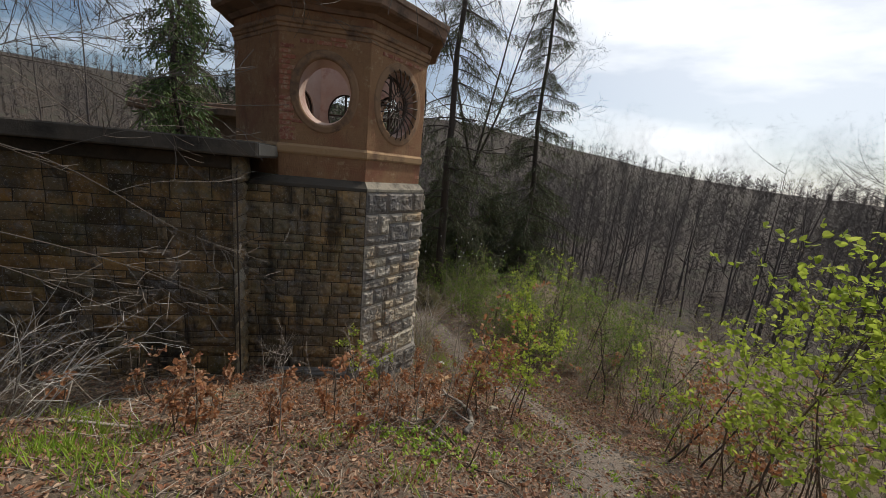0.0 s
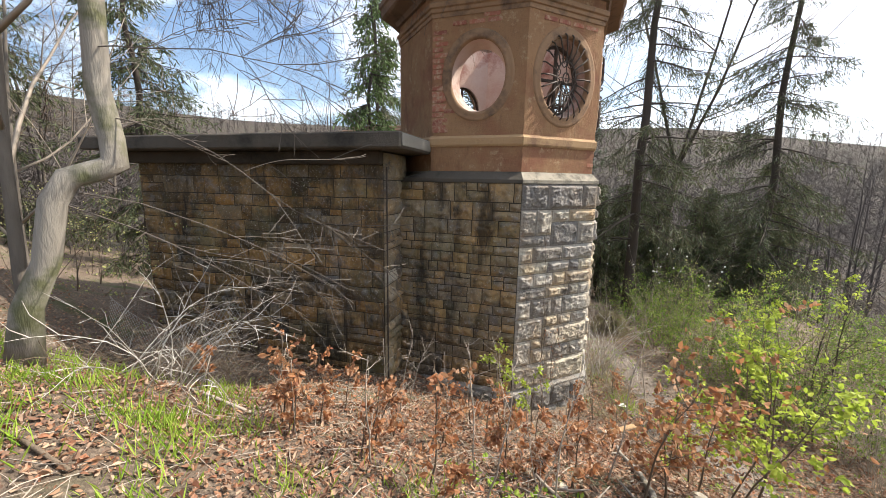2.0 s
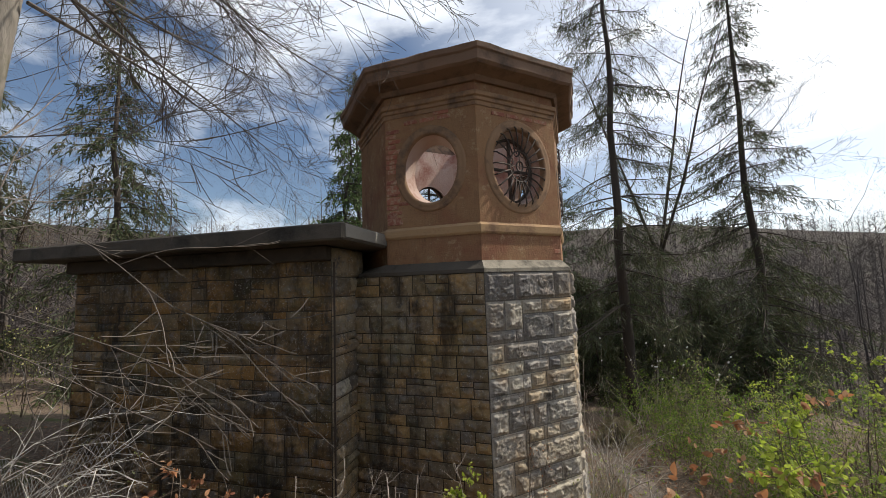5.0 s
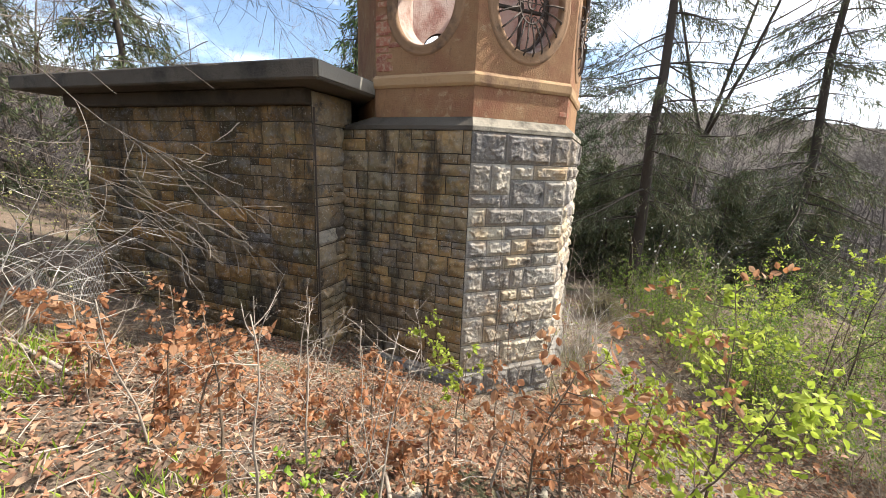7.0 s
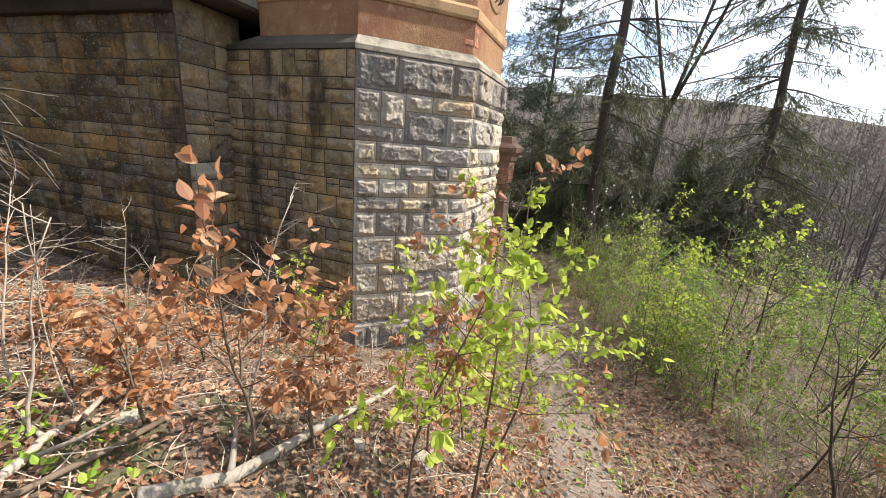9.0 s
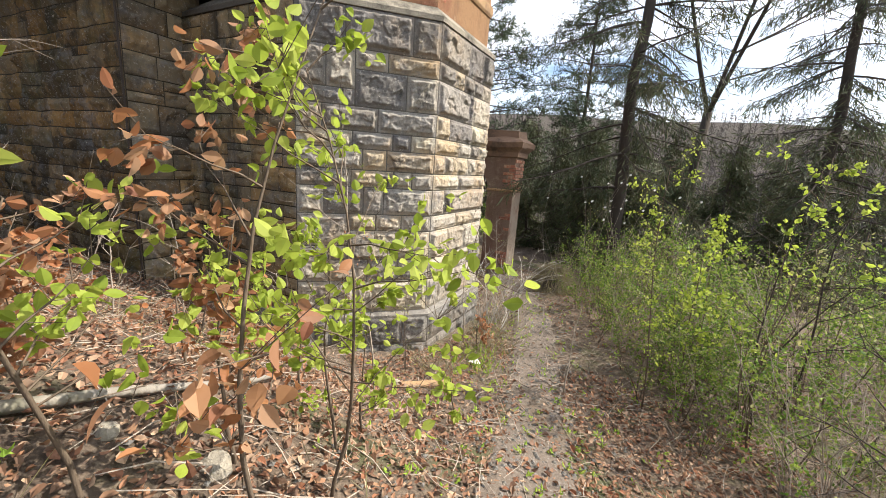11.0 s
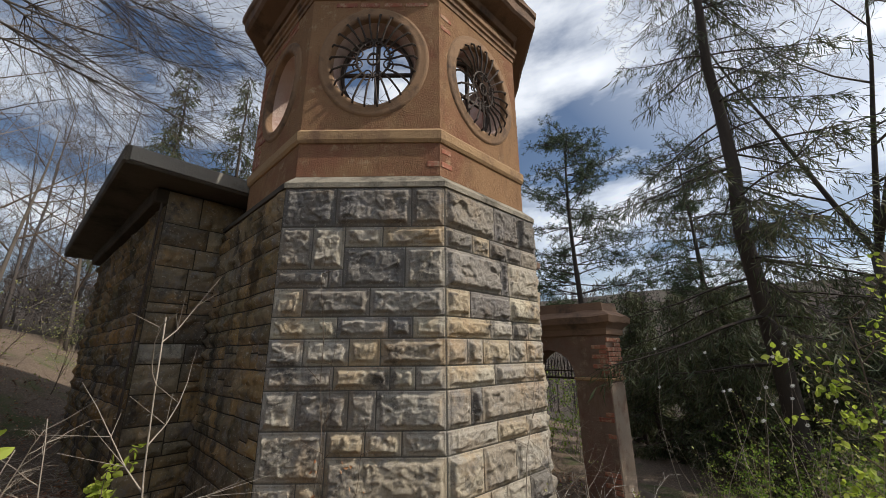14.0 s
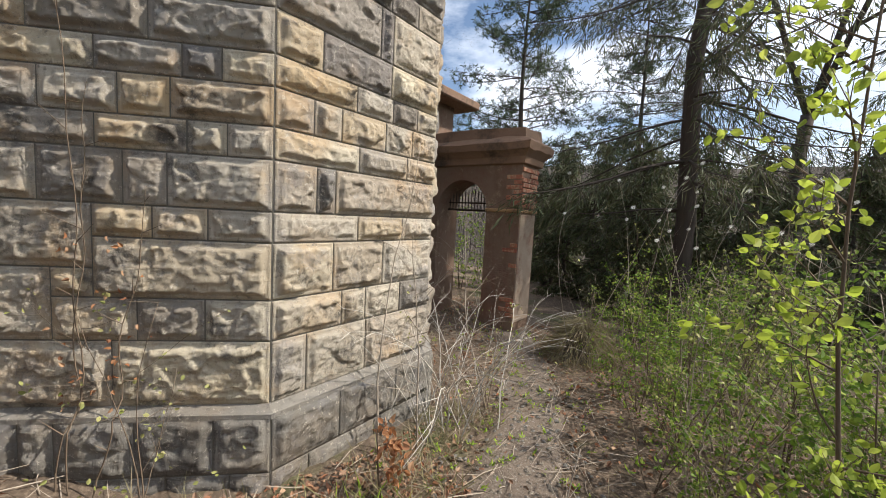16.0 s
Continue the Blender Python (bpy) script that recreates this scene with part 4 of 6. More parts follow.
    for r in range(8):
        for q in range(3):
            u = 0.135 + 0.26 * q - (0.13 if r % 2 else 0)
            if u > depth - 0.02 or (r > 5 and rc.random() < 0.3):
                continue
            sx = min(1.0, (min(depth, u + 0.1225) - max(0, u - 0.1225)) / 0.245)
            uc = (max(0, u - 0.1225) + min(depth, u + 0.1225)) / 2
            ob = new("brick", shared[(r + q) % 4])
            ob.matrix_world = Matrix.Translation(side.at(uc, -0.56 + 0.075 * r, 0.002 + rc.uniform(0, 0.006))) @ ms @ Matrix.Diagonal((sx, 1, 1, 1))
            ob.parent = gate
            ob.matrix_parent_inverse = gate.matrix_world.inverted()
    # and where the plaster has fallen off the front
    for z0, rows_n, reach in ((-0.52, 6, 0.30), (-1.45, 5, 0.22), (-2.2, 4, 0.3)):
        for q in range(rows_n):
            for u in (0.06, 0.06 + 0.25):
                uu = u + (0.06 if q % 2 else 0.0)
                if uu > reach or rc.random() < 0.25:
                    continue
                ob = new("brick", shared[q % 4])
                half = min(0.1225, uu)
                ob.matrix_world = Matrix.Translation(GPL.at(L - uu, z0 + 0.075 * q, -0.010 + rc.uniform(0, 0.003))) @ m @ Matrix.Diagonal((half / 0.1225, 1, 1, 1))
                ob.parent = gate
                ob.matrix_parent_inverse = gate.matrix_world.inverted()


build_gate()


# ---- second gatehouse behind the arch ----
def build_gatehouse():
    ob = thing("gatehouse", pose(-8.9, 13.5, ground_z(-8.9, 13.5)), "brick gatehouse under a flat overhanging roof behind the arch", "house")
    m = pose(-8.9, 13.5, 0.35, 0, 0, 15.8)
    g = Geo()
    g.box((0, 0, -0.3), 2.5, 2.7, 5.3, m, 0.02)
    part("wall", g, M_GATE, ob, "ochre plaster wall")
    g = Geo()
    g.box((0, 0, 2.45), 3.7, 3.9, 0.26, m, 0.04)
    g.box((0, 0, 2.64), 3.2, 3.4, 0.14, m, 0.03)
    part("roof", g, M_CORNICE, ob, "flat overhanging roof slab")


build_gatehouse()

# ---- plants: builders ----
def bare_tree_geo(seed, height, r0, spread=0.5, levels=4, kids=4, crown=0.35, droop=0.0):
    """A leafless tree: trunk and branches apart. Stands at the origin."""
    r = random.Random(seed)
    trunk, limbs = Geo(), Geo()

    def limb(p, d, length, rad, level):
        k = 6 if level < 2 else 4
        pts, rads = [p], [rad]
        for i in range(k):
            d = (d + rand_dir(r) * (0.16 if level else 0.07) + Vector((0, 0, 0.09 - droop * 0.1 if level else 0.1))).normalized()
            p = p + d * length / k
            pts.append(p)
            rads.append(max(0.003, rad * (1 - 0.82 * (i + 1) / k)))
        (trunk if level == 0 else limbs).tube(pts, rads, 7 if level == 0 else 4 if level < 3 else 3, level < 2)
        if level >= levels:
            return
        n = kids + (4 if level == 0 else 0)
        for i in range(n):
            t = crown + (1 - crown) * (i + r.random()) / n if level == 0 else 0.2 + 0.8 * (i + r.random()) / n
            j = min(k - 1, int(t * k))
            q = pts[j].lerp(pts[j + 1], t * k - j)
            dd = (pts[j + 1] - pts[j]).normalized()
            side = (rand_dir(r) - dd * 0.2)
            side = (side - dd * side.dot(dd)).normalized()
            nd = (dd * (1 - spread) + side * (0.55 + spread * 0.6)).normalized()
            limb(q, nd, length * r.uniform(0.36, 0.58) * (1.15 - 0.4 * t), rads[j] * r.uniform(0.4, 0.6), level + 1)

    limb(Vector((0, 0, -0.3)), Vector((0, 0, 1)), height, r0, 0)
    return trunk, limbs


def conifer_geo(seed, height, r0, low, reach, density=1.0, hang=0.35, needle=0.035, gap=0.42):
    """A spruce: trunk, drooping boughs and hanging needle twigs."""
    r = random.Random(seed)
    trunk, boughs, needles = Geo(), Geo(), Geo()
    k = 14
    pts = [Vector((0.25 * noise.noise((i * 0.4, seed, 0)), 0.25 * noise.noise((i * 0.4, seed, 5)), -0.4 + (height + 0.4) * i / k)) for i in range(k + 1)]
    trunk.tube(pts, [max(0.01, r0 * (1 - 0.93 * i / k)) for i in range(k + 1)], 9)

    def axis(z):
        t = (z + 0.4) / (height + 0.4) * k
        i = max(0, min(k - 1, int(t)))
        return pts[i].lerp(pts[i + 1], t - i)

    z = low
    while z < height - 0.3:
        f = (z - low) / (height - low)
        for q in range(r.choice((2, 3, 3, 4))):
            a = r.uniform(0, 2 * math.pi)
            ln = reach * (1 - 0.86 * f) * r.uniform(0.55, 1.1)
            d = Vector((math.cos(a), math.sin(a), r.uniform(-0.25, 0.15)))
            p = axis(z)
            bp, br = [p], [0.012 + 0.018 * ln / reach]
            steps = 6
            for i in range(steps):
                d = (d + Vector((r.uniform(-0.1, 0.1), r.uniform(-0.1, 0.1), -0.10 if i < 3 else 0.07))).normalized()
                p = p + d * ln / steps
                bp.append(p)
                br.append(max(0.003, br[0] * (1 - 0.85 * (i + 1) / steps)))
            boughs.tube(bp, br, 4, False)
            for m in range(int(ln * 13 * density)):
                t = r.uniform(0.12, 1.0) * steps
                i = min(steps - 1, int(t))
                o = bp[i].lerp(bp[i + 1], t - i)
                along = (bp[i + 1] - bp[i]).normalized()
                side = along.cross(Vector((0, 0, 1))).normalized() * r.choice((-1, 1))
                td = (along * r.uniform(0.2, 0.8) + side * r.uniform(0.2, 0.9) + Vector((0, 0, -r.uniform(0.2, 1.6)))).normalized()
                tl = hang * r.uniform(0.4, 1.3)
                e = o + td * tl
                boughs.tube([o, e], [0.0035, 0.002], 3, False)
                for u in range(4):
                    b = o.lerp(e, (u + r.random()) / 4)
                    nd = (td + rand_dir(r) * 0.7).normalized()
                    sd = nd.cross(rand_dir(r)).normalized()
                    needles.leaf(b, nd, sd, tl * 0.5, needle, 0.1)
        z += gap * r.uniform(0.7, 1.3)
    return trunk, boughs, needles


def pine_geo(seed, height, r0, low, reach):
    """A pine: bare trunk, level boughs, needle tufts at their ends."""
    r = random.Random(seed)
    trunk, boughs, needles = Geo(), Geo(), Geo()
    trunk.tube([(0.12 * math.sin(i * 0.7), 0.1 * math.cos(i * 0.5), -0.4 + (height + 0.4) * i / 10) for i in range(11)], [max(0.02, r0 * (1 - 0.9 * i / 10)) for i in range(11)], 8)
    z = low
    while z < height:
        f = (z - low) / (height - low)
        for q in range(4):
            a = r.uniform(0, 2 * math.pi)
            ln = reach * (1 - 0.55 * f) * r.uniform(0.5, 1.1)
            d = Vector((math.cos(a), math.sin(a), r.uniform(-0.1, 0.25)))
            p = Vector((0, 0, z))
            bp = [p]
            for i in range(5):
                d = (d + rand_dir(r) * 0.15).normalized()
                p = p + d * ln / 5
                bp.append(p)
            boughs.tube(bp, [0.04 * (1 - 0.17 * i) for i in range(6)], 4, False)
            for m in range(int(10 + ln * 8)):
                t = r.uniform(1.2, 5)
                i = min(4, int(t))
                o = bp[i].lerp(bp[i + 1], t - i) + rand_dir(r) * 0.4
                boughs.tube([bp[i], o], [0.01, 0.005], 3, False)
                for u in range(9):
                    nd = (rand_dir(r) + Vector((0, 0, 0.35))).normalized()
                    needles.leaf(o, nd, nd.cross(rand_dir(r)).normalized(), r.uniform(0.18, 0.34), 0.035, 0.1)
        z += 0.62
    return trunk, boughs, needles


def sapling_geo(seed, height, rad, branches, twigs, leaves, length, width, clump=3, bare_low=0.25, lean=(0.0, 0.0), curl=0.3, wide=1.0, stray=0.16):
    """A young tree or shrub: stem with twigs, and leaves."""
    r = random.Random(seed)
    wood, leaf = Geo(), Geo()
    k = 8
    p, d = Vector((0, 0, -0.1)), Vector((lean[0], lean[1], 1)).normalized()
    pts = [p]
    for i in range(k):
        d = (d + rand_dir(r) * stray + Vector((0, 0, 0.06))).normalized()
        p = p + d * (height + 0.1) / k
        pts.append(p)
    wood.tube(pts, [max(0.0025, rad * (1 - 0.85 * i / k)) for i in range(k + 1)], 6)

    def put_leaves(o, along, n):
        for q in range(n):
            for c in range(clump):
                nd = (along * 0.5 + rand_dir(r) + Vector((0, 0, -0.25))).normalized()
                s = nd.cross(rand_dir(r)).normalized()
                z = r.uniform(0.65, 1.2)
                leaf.round_leaf(o + rand_dir(r) * 0.02, nd, s, length * z, width * z, curl * r.uniform(0.2, 1.0), curl * r.uniform(-0.4, 1.0))

    for b in range(branches):
        t = (bare_low + (1 - bare_low) * (b + r.random()) / branches) * k
        i = min(k - 1, int(t))
        o = pts[i].lerp(pts[i + 1], t - i)
        a = r.uniform(0, 2 * math.pi)
        bd = Vector((math.cos(a), math.sin(a), r.uniform(0.2, 0.9))).normalized()
        bl = height * wide * r.uniform(0.16, 0.36) * (1.25 - 0.6 * t / k)
        q = [o]
        for j in range(4):
            bd = (bd + rand_dir(r) * 0.25).normalized()
            q.append(q[-1] + bd * bl / 4)
        wood.tube(q, [rad * 0.36 * (1 - 0.2 * j) for j in range(5)], 4, False)
        for w in range(twigs):
            j = r.randrange(1, 5)
            td = (bd + rand_dir(r) * 0.9).normalized()
            e = q[j] + td * bl * r.uniform(0.2, 0.5)
            wood.tube([q[j], e], [rad * 0.16, rad * 0.08], 3, False)
            if leaves:
                put_leaves(e, td, leaves)
                put_leaves(q[j].lerp(e, 0.5), td, max(1, leaves // 2))
    return wood, leaf


def plant(name, m, pieces, label, category, group="", kind=""):
    ob = thing(name, m, label, category, group, kind)
    for pname, geo, mat, lab in pieces:
        if geo.f:
            o = new(pname, geo.mesh(pname, mat, smooth=pname in ("trunk", "crown", "stem")))
            o.parent = ob
            if lab:
                o["label"] = lab
            if pname != "trunk":
                o["kind"] = "stuff"
    return ob


def spot(x, y, turn=0.0, scale=1.0):
    return pose(x, y, ground_z(x, y), 0, 0, turn) @ Matrix.Diagonal((scale, scale, scale, 1))


def put_copy(ob, x, y, turn, scale):
    c = copy_thing(ob, Matrix.Identity(4))
    c.matrix_basis = spot(x, y, turn, scale)
    return c


# ---- the tall trees ----
def build_tall():
    t, b, n = conifer_geo(3, 17.0, 0.17, 2.2, 3.5, 1.8, 0.42, 0.020, 0.38)
    plant("spruce_tree", spot(-0.83, 14.5, 20), [("trunk", t, M_BARK_DARK, ""), ("bough_work", b, M_BARK_DARK, "thin drooping boughs"), ("foliage", n, M_NEEDLE, "sparse dark needles")],
          "tall dark spruce with sparse hanging twigs", "tree", "spruces by the path")
    t, b, n = conifer_geo(8, 17.0, 0.15, 1.5, 2.7, 2.1, 0.42, 0.022, 0.34)
    plant("spruce_tree", spot(2.5, 18.0, 80), [("trunk", t, M_BARK_DARK, ""), ("bough_work", b, M_BARK_DARK, "thin drooping boughs"), ("foliage", n, M_NEEDLE, "sparse dark needles")],
          "slender spruce with drooping ragged boughs", "tree", "spruces by the path")
    t, b, n = conifer_geo(15, 15.0, 0.16, 0.5, 2.9, 1.5, 0.5, 0.045, 0.34)
    base = plant("spruce_tree", spot(-12.5, 5.9, 10, 0.82), [("trunk", t, M_BARK_DARK, ""), ("bough_work", b, M_BARK_DARK, ""), ("foliage", n, M_NEEDLE, "dense dark green needles")],
                 "dense dark green spruce beyond the shed", "tree", "spruces beyond the walls")
    for x, y, a, sc in ((-16.0, 3.4, 100, 0.9), (-10.2, 13.0, 300, 0.85)):
        put_copy(base, x, y, a, sc)
    t, b, n = conifer_geo(33, 5.6, 0.08, 0.2, 1.9, 3.6, 0.36, 0.038, 0.22)
    base = plant("young_spruce", spot(-3.8, 16.7, 10, 0.8), [("trunk", t, M_BARK_DARK, ""), ("bough_work", b, M_BARK_DARK, ""), ("foliage", n, M_NEEDLE, "dense dark green needles")],
                 "low dark spruce with dense drooping boughs", "tree", "young spruces on the slope")
    for x, y, a, sc in ((-2.6, 16.4, 320, 0.78), (-1.6, 17.6, 140, 0.8), (-0.4, 16.8, 95, 0.72), (-5.0, 17.4, 200, 0.85), (0.9, 17.2, 15, 0.72), (2.3, 17.0, 170, 0.55),
                        (0.6, 20.0, 60, 0.8), (-3.4, 19.0, 260, 0.9), (-6.4, 18.6, 30, 0.95), (-1.9, 15.2, 220, 0.6), (0.3, 15.3, 280, 0.5), (3.2, 19.6, 110, 0.6),
                        (-8.0, 26.0, 10, 1.1), (-5.0, 28.0, 80, 1.2), (-2.0, 26.5, 150, 1.1), (1.2, 28.5, 220, 1.2), (-11.5, 24.0, 290, 1.1), (4.2, 27.0, 30, 1.0), (-3.2, 32.0, 120, 1.4), (2.6, 33.0, 200, 1.3), (-8.5, 31.0, 60, 1.4)):
        put_copy(base, x, y, a, sc)
    t, b, n = conifer_geo(27, 9.5, 0.13, 0.4, 2.1, 2.2, 0.4, 0.05, 0.30)
    plant("evergreen_tree", spot(-7.6, 10.2), [("trunk", t, M_BARK_DARK, ""), ("bough_work", b, M_BARK_DARK, ""), ("foliage", n, M_EVERGREEN, "dense mid-green foliage")], "bushy green evergreen standing behind the shed", "tree")
    # a trunk that parts into three limbs well above the ground
    fork = Vector((0.1, 0.0, 5.0))
    t, b = Geo(), Geo()
    t.tube([(0, 0, -0.4), (0.05, 0.03, 1.5), (0.0, 0.02, 3.2), fork], [0.17, 0.14, 0.125, 0.12], 9)
    for i, (tilt, turn, h) in enumerate(((17, 200, 8.5), (8, 20, 9.5), (22, 330, 8.0), (58, 190, 3.2))):
        lt, lb = bare_tree_geo(21 + i, h, 0.065 if i < 3 else 0.035, 0.55, 4, 5, 0.12)
        m = Matrix.Translation(fork - Vector((0, 0, 0.05 if i < 3 else 1.2))) @ pose(0, 0, 0, 0, 0, turn) @ pose(0, 0, 0, 0, tilt, 0) @ Matrix.Translation((0, 0, 0.25))
        t.add([m @ Vector(v) for v in lt.v], lt.f)
        b.add([m @ Vector(v) for v in lb.v], lb.f)
    plant("forked_tree", spot(-0.3, 18.75), [("trunk", t, M_BARK_DARK, ""), ("crown", b, M_BARK_GREY, "")], "bare broadleaf tree with a trunk forking into three limbs", "tree")
    t, b, n = pine_geo(4, 19.0, 0.25, 5.0, 6.0)
    pine = plant("pine_tree", spot(-14.0, 25.0), [("trunk", t, M_BARK_DARK, ""), ("bough_work", b, M_BARK_DARK, ""), ("foliage", n, M_PINE, "tufted green needles")], "tall pine with tufted boughs behind the gate", "tree")
    put_copy(pine, -9.0, 29.0, 120, 0.9)


build_tall()


# ---- the crooked beech and its neighbours ----
def crooked_beech():
    r = random.Random(2)
    trunk, limbs = Geo(), Geo()
    gz = ground_z(-3.42, 2.15)
    line = [(-3.44, 2.10, gz - 0.1), (-3.38, 2.18, gz + 0.5), (-3.28, 2.32, 0.55), (-3.22, 2.40, 1.02), (-3.19, 2.50, 1.20), (-3.12, 2.68, 1.27), (-3.085, 2.78, 1.33), (-3.10, 2.78, 1.52), (-3.12, 2.74, 1.9), (-3.09, 2.77, 2.6), (-2.98, 2.9, 4.2), (-2.85, 3.05, 6.5), (-2.7, 3.2, 9.5)]
    trunk.tube(line, [0.13, 0.10, 0.09, 0.09, 0.09, 0.088, 0.095, 0.088, 0.085, 0.08, 0.07, 0.045, 0.015], 12)

    def wand(p, d, length, rad, level, sag, kids=(9, 5)):
        k = 9
        pts, rads = [Vector(p)], [rad]
        d = Vector(d).normalized()
        for i in range(k):
            d = (d + rand_dir(r) * 0.12 + Vector((0, 0, -sag if i < 5 else sag * 1.1))).normalized()
            pts.append(pts[-1] + d * length / k)
            rads.append(max(0.0030, rad * (1 - 0.85 * (i + 1) / k)))
        limbs.tube(pts, rads, 5 if level == 0 else 3, False)
        if level < 2:
            for q in range(kids[level]):
                j = r.randrange(2, k)
                nd = (pts[j + 1] - pts[j]).normalized() * 0.8 + rand_dir(r) * 0.7
                wand(pts[j], nd, length * r.uniform(0.2, 0.42), rads[j] * 0.55, level + 1, sag * 0.5, kids)

    wand((-3.15, 2.72, 1.7), (0.75, 0.6, -0.18), 2.3, 0.006, 0, 0.07, (9, 5))
    wand((-3.2, 2.5, 1.1), (0.8, 0.7, -0.25), 2.2, 0.006, 0, 0.06, (9, 5))
    wand((-3.2, 2.45, 1.0), (0.6, 0.75, -0.45), 2.3, 0.006, 0, 0.05, (9, 5))
    wand((-3.15, 2.7, 2.2), (0.8, 0.4, 0.15), 2.5, 0.006, 0, 0.07, (9, 5))
    wand((-3.12, 2.72, 3.2), (0.8, 0.25, 0.25), 3.4, 0.010, 0, 0.05)
    wand((-3.1, 2.72, 3.9), (0.9, 0.5, 0.35), 3.8, 0.011, 0, 0.05)
    wand((-3.1, 2.72, 4.4), (0.3, 0.9, 0.5), 3.6, 0.026, 0, 0.04)
    wand((-3.1, 2.72, 4.0), (-0.8, 0.5, 0.5), 3.2, 0.026, 0, 0.03)
    for i in range(5):
        wand((-2.9, 3.0, 5.0 + 0.8 * i), (r.uniform(-1, 1), r.uniform(-1, 1), 0.7), 2.6, 0.016, 0, 0.0)
    # long level sprays reaching over the shed
    for dx, dy, dz, z, ln in ((-0.5, 1.0, 0.12, 3.7, 4.2), (-0.9, 0.8, 0.2, 4.0, 4.6), (-0.2, 1.0, 0.25, 4.3, 4.4), (-0.7, 1.0, 0.45, 4.8, 4.8), (-1.0, 0.5, 0.3, 4.4, 4.4), (-0.35, 1.0, 0.6, 5.4, 4.6), (0.5, 1.0, 0.1, 4.2, 3.6), (0.8, 0.9, 0.0, 4.6, 3.8),
                              (-0.6, 1.0, 0.0, 3.3, 3.8), (-0.8, 1.0, 0.05, 3.6, 4.4), (-1.0, 0.9, 0.35, 4.6, 5.0), (-0.45, 1.0, 0.35, 4.9, 4.6), (-1.0, 0.7, 0.15, 3.8, 4.6)):
        wand((-2.96, 2.92, z), (dx, dy, dz), ln, 0.017, 0, 0.03, (20, 9))
    ob = thing("beech_tree", pose(-3.42, 2.15, gz), "smooth grey beech with a sharp crook in its trunk", "tree")
    part("trunk", trunk, M_BARK_BEECH, ob, "smooth grey trunk with a crook", smooth=True)
    part("crown", limbs, M_BARK_GREY, ob, "long thin budding branches")


crooked_beech()


def build_stems():
    t, b = bare_tree_geo(31, 8.0, 0.075, 0.4, 4, 4, 0.25)
    ob = plant("young_tree", spot(-3.64, 2.2, 0, 0.75), [("trunk", t, M_BARK_GREY, ""), ("crown", b, M_TWIG, "")], "thin bare young tree beside the beech", "tree", "thin trees by the shed")
    for x, y, a, sc in ((-4.0, 1.75, 150, 0.65), (-4.3, 2.3, 60, 0.5), (-10.8, 11.4, 100, 0.8)):
        put_copy(ob, x, y, a, sc)


build_stems()


def build_fine_beech():
    t, b = bare_tree_geo(52, 8.5, 0.085, 0.5, 5, 4, 0.2, 0.4)
    ob = plant("broad_beech", spot(-11.0, 0.6), [("trunk", t, M_BARK_GREY, ""), ("crown", b, M_STEM, "dense fine leafless twigs")], "bare beech with dense fine twigs beyond the shed", "tree", "beeches behind the shed")
    for i, (x, y) in enumerate(((-14.0, 2.0), (-17.5, 4.6), (-20.0, 7.0), (-15.5, -0.5), (-19.0, 1.5), (-22.0, 4.2), (-9.6, 8.6))):
        put_copy(ob, x, y, 70 * i, (0.8 + 0.05 * i) if i < 6 else 0.55)


build_fine_beech()


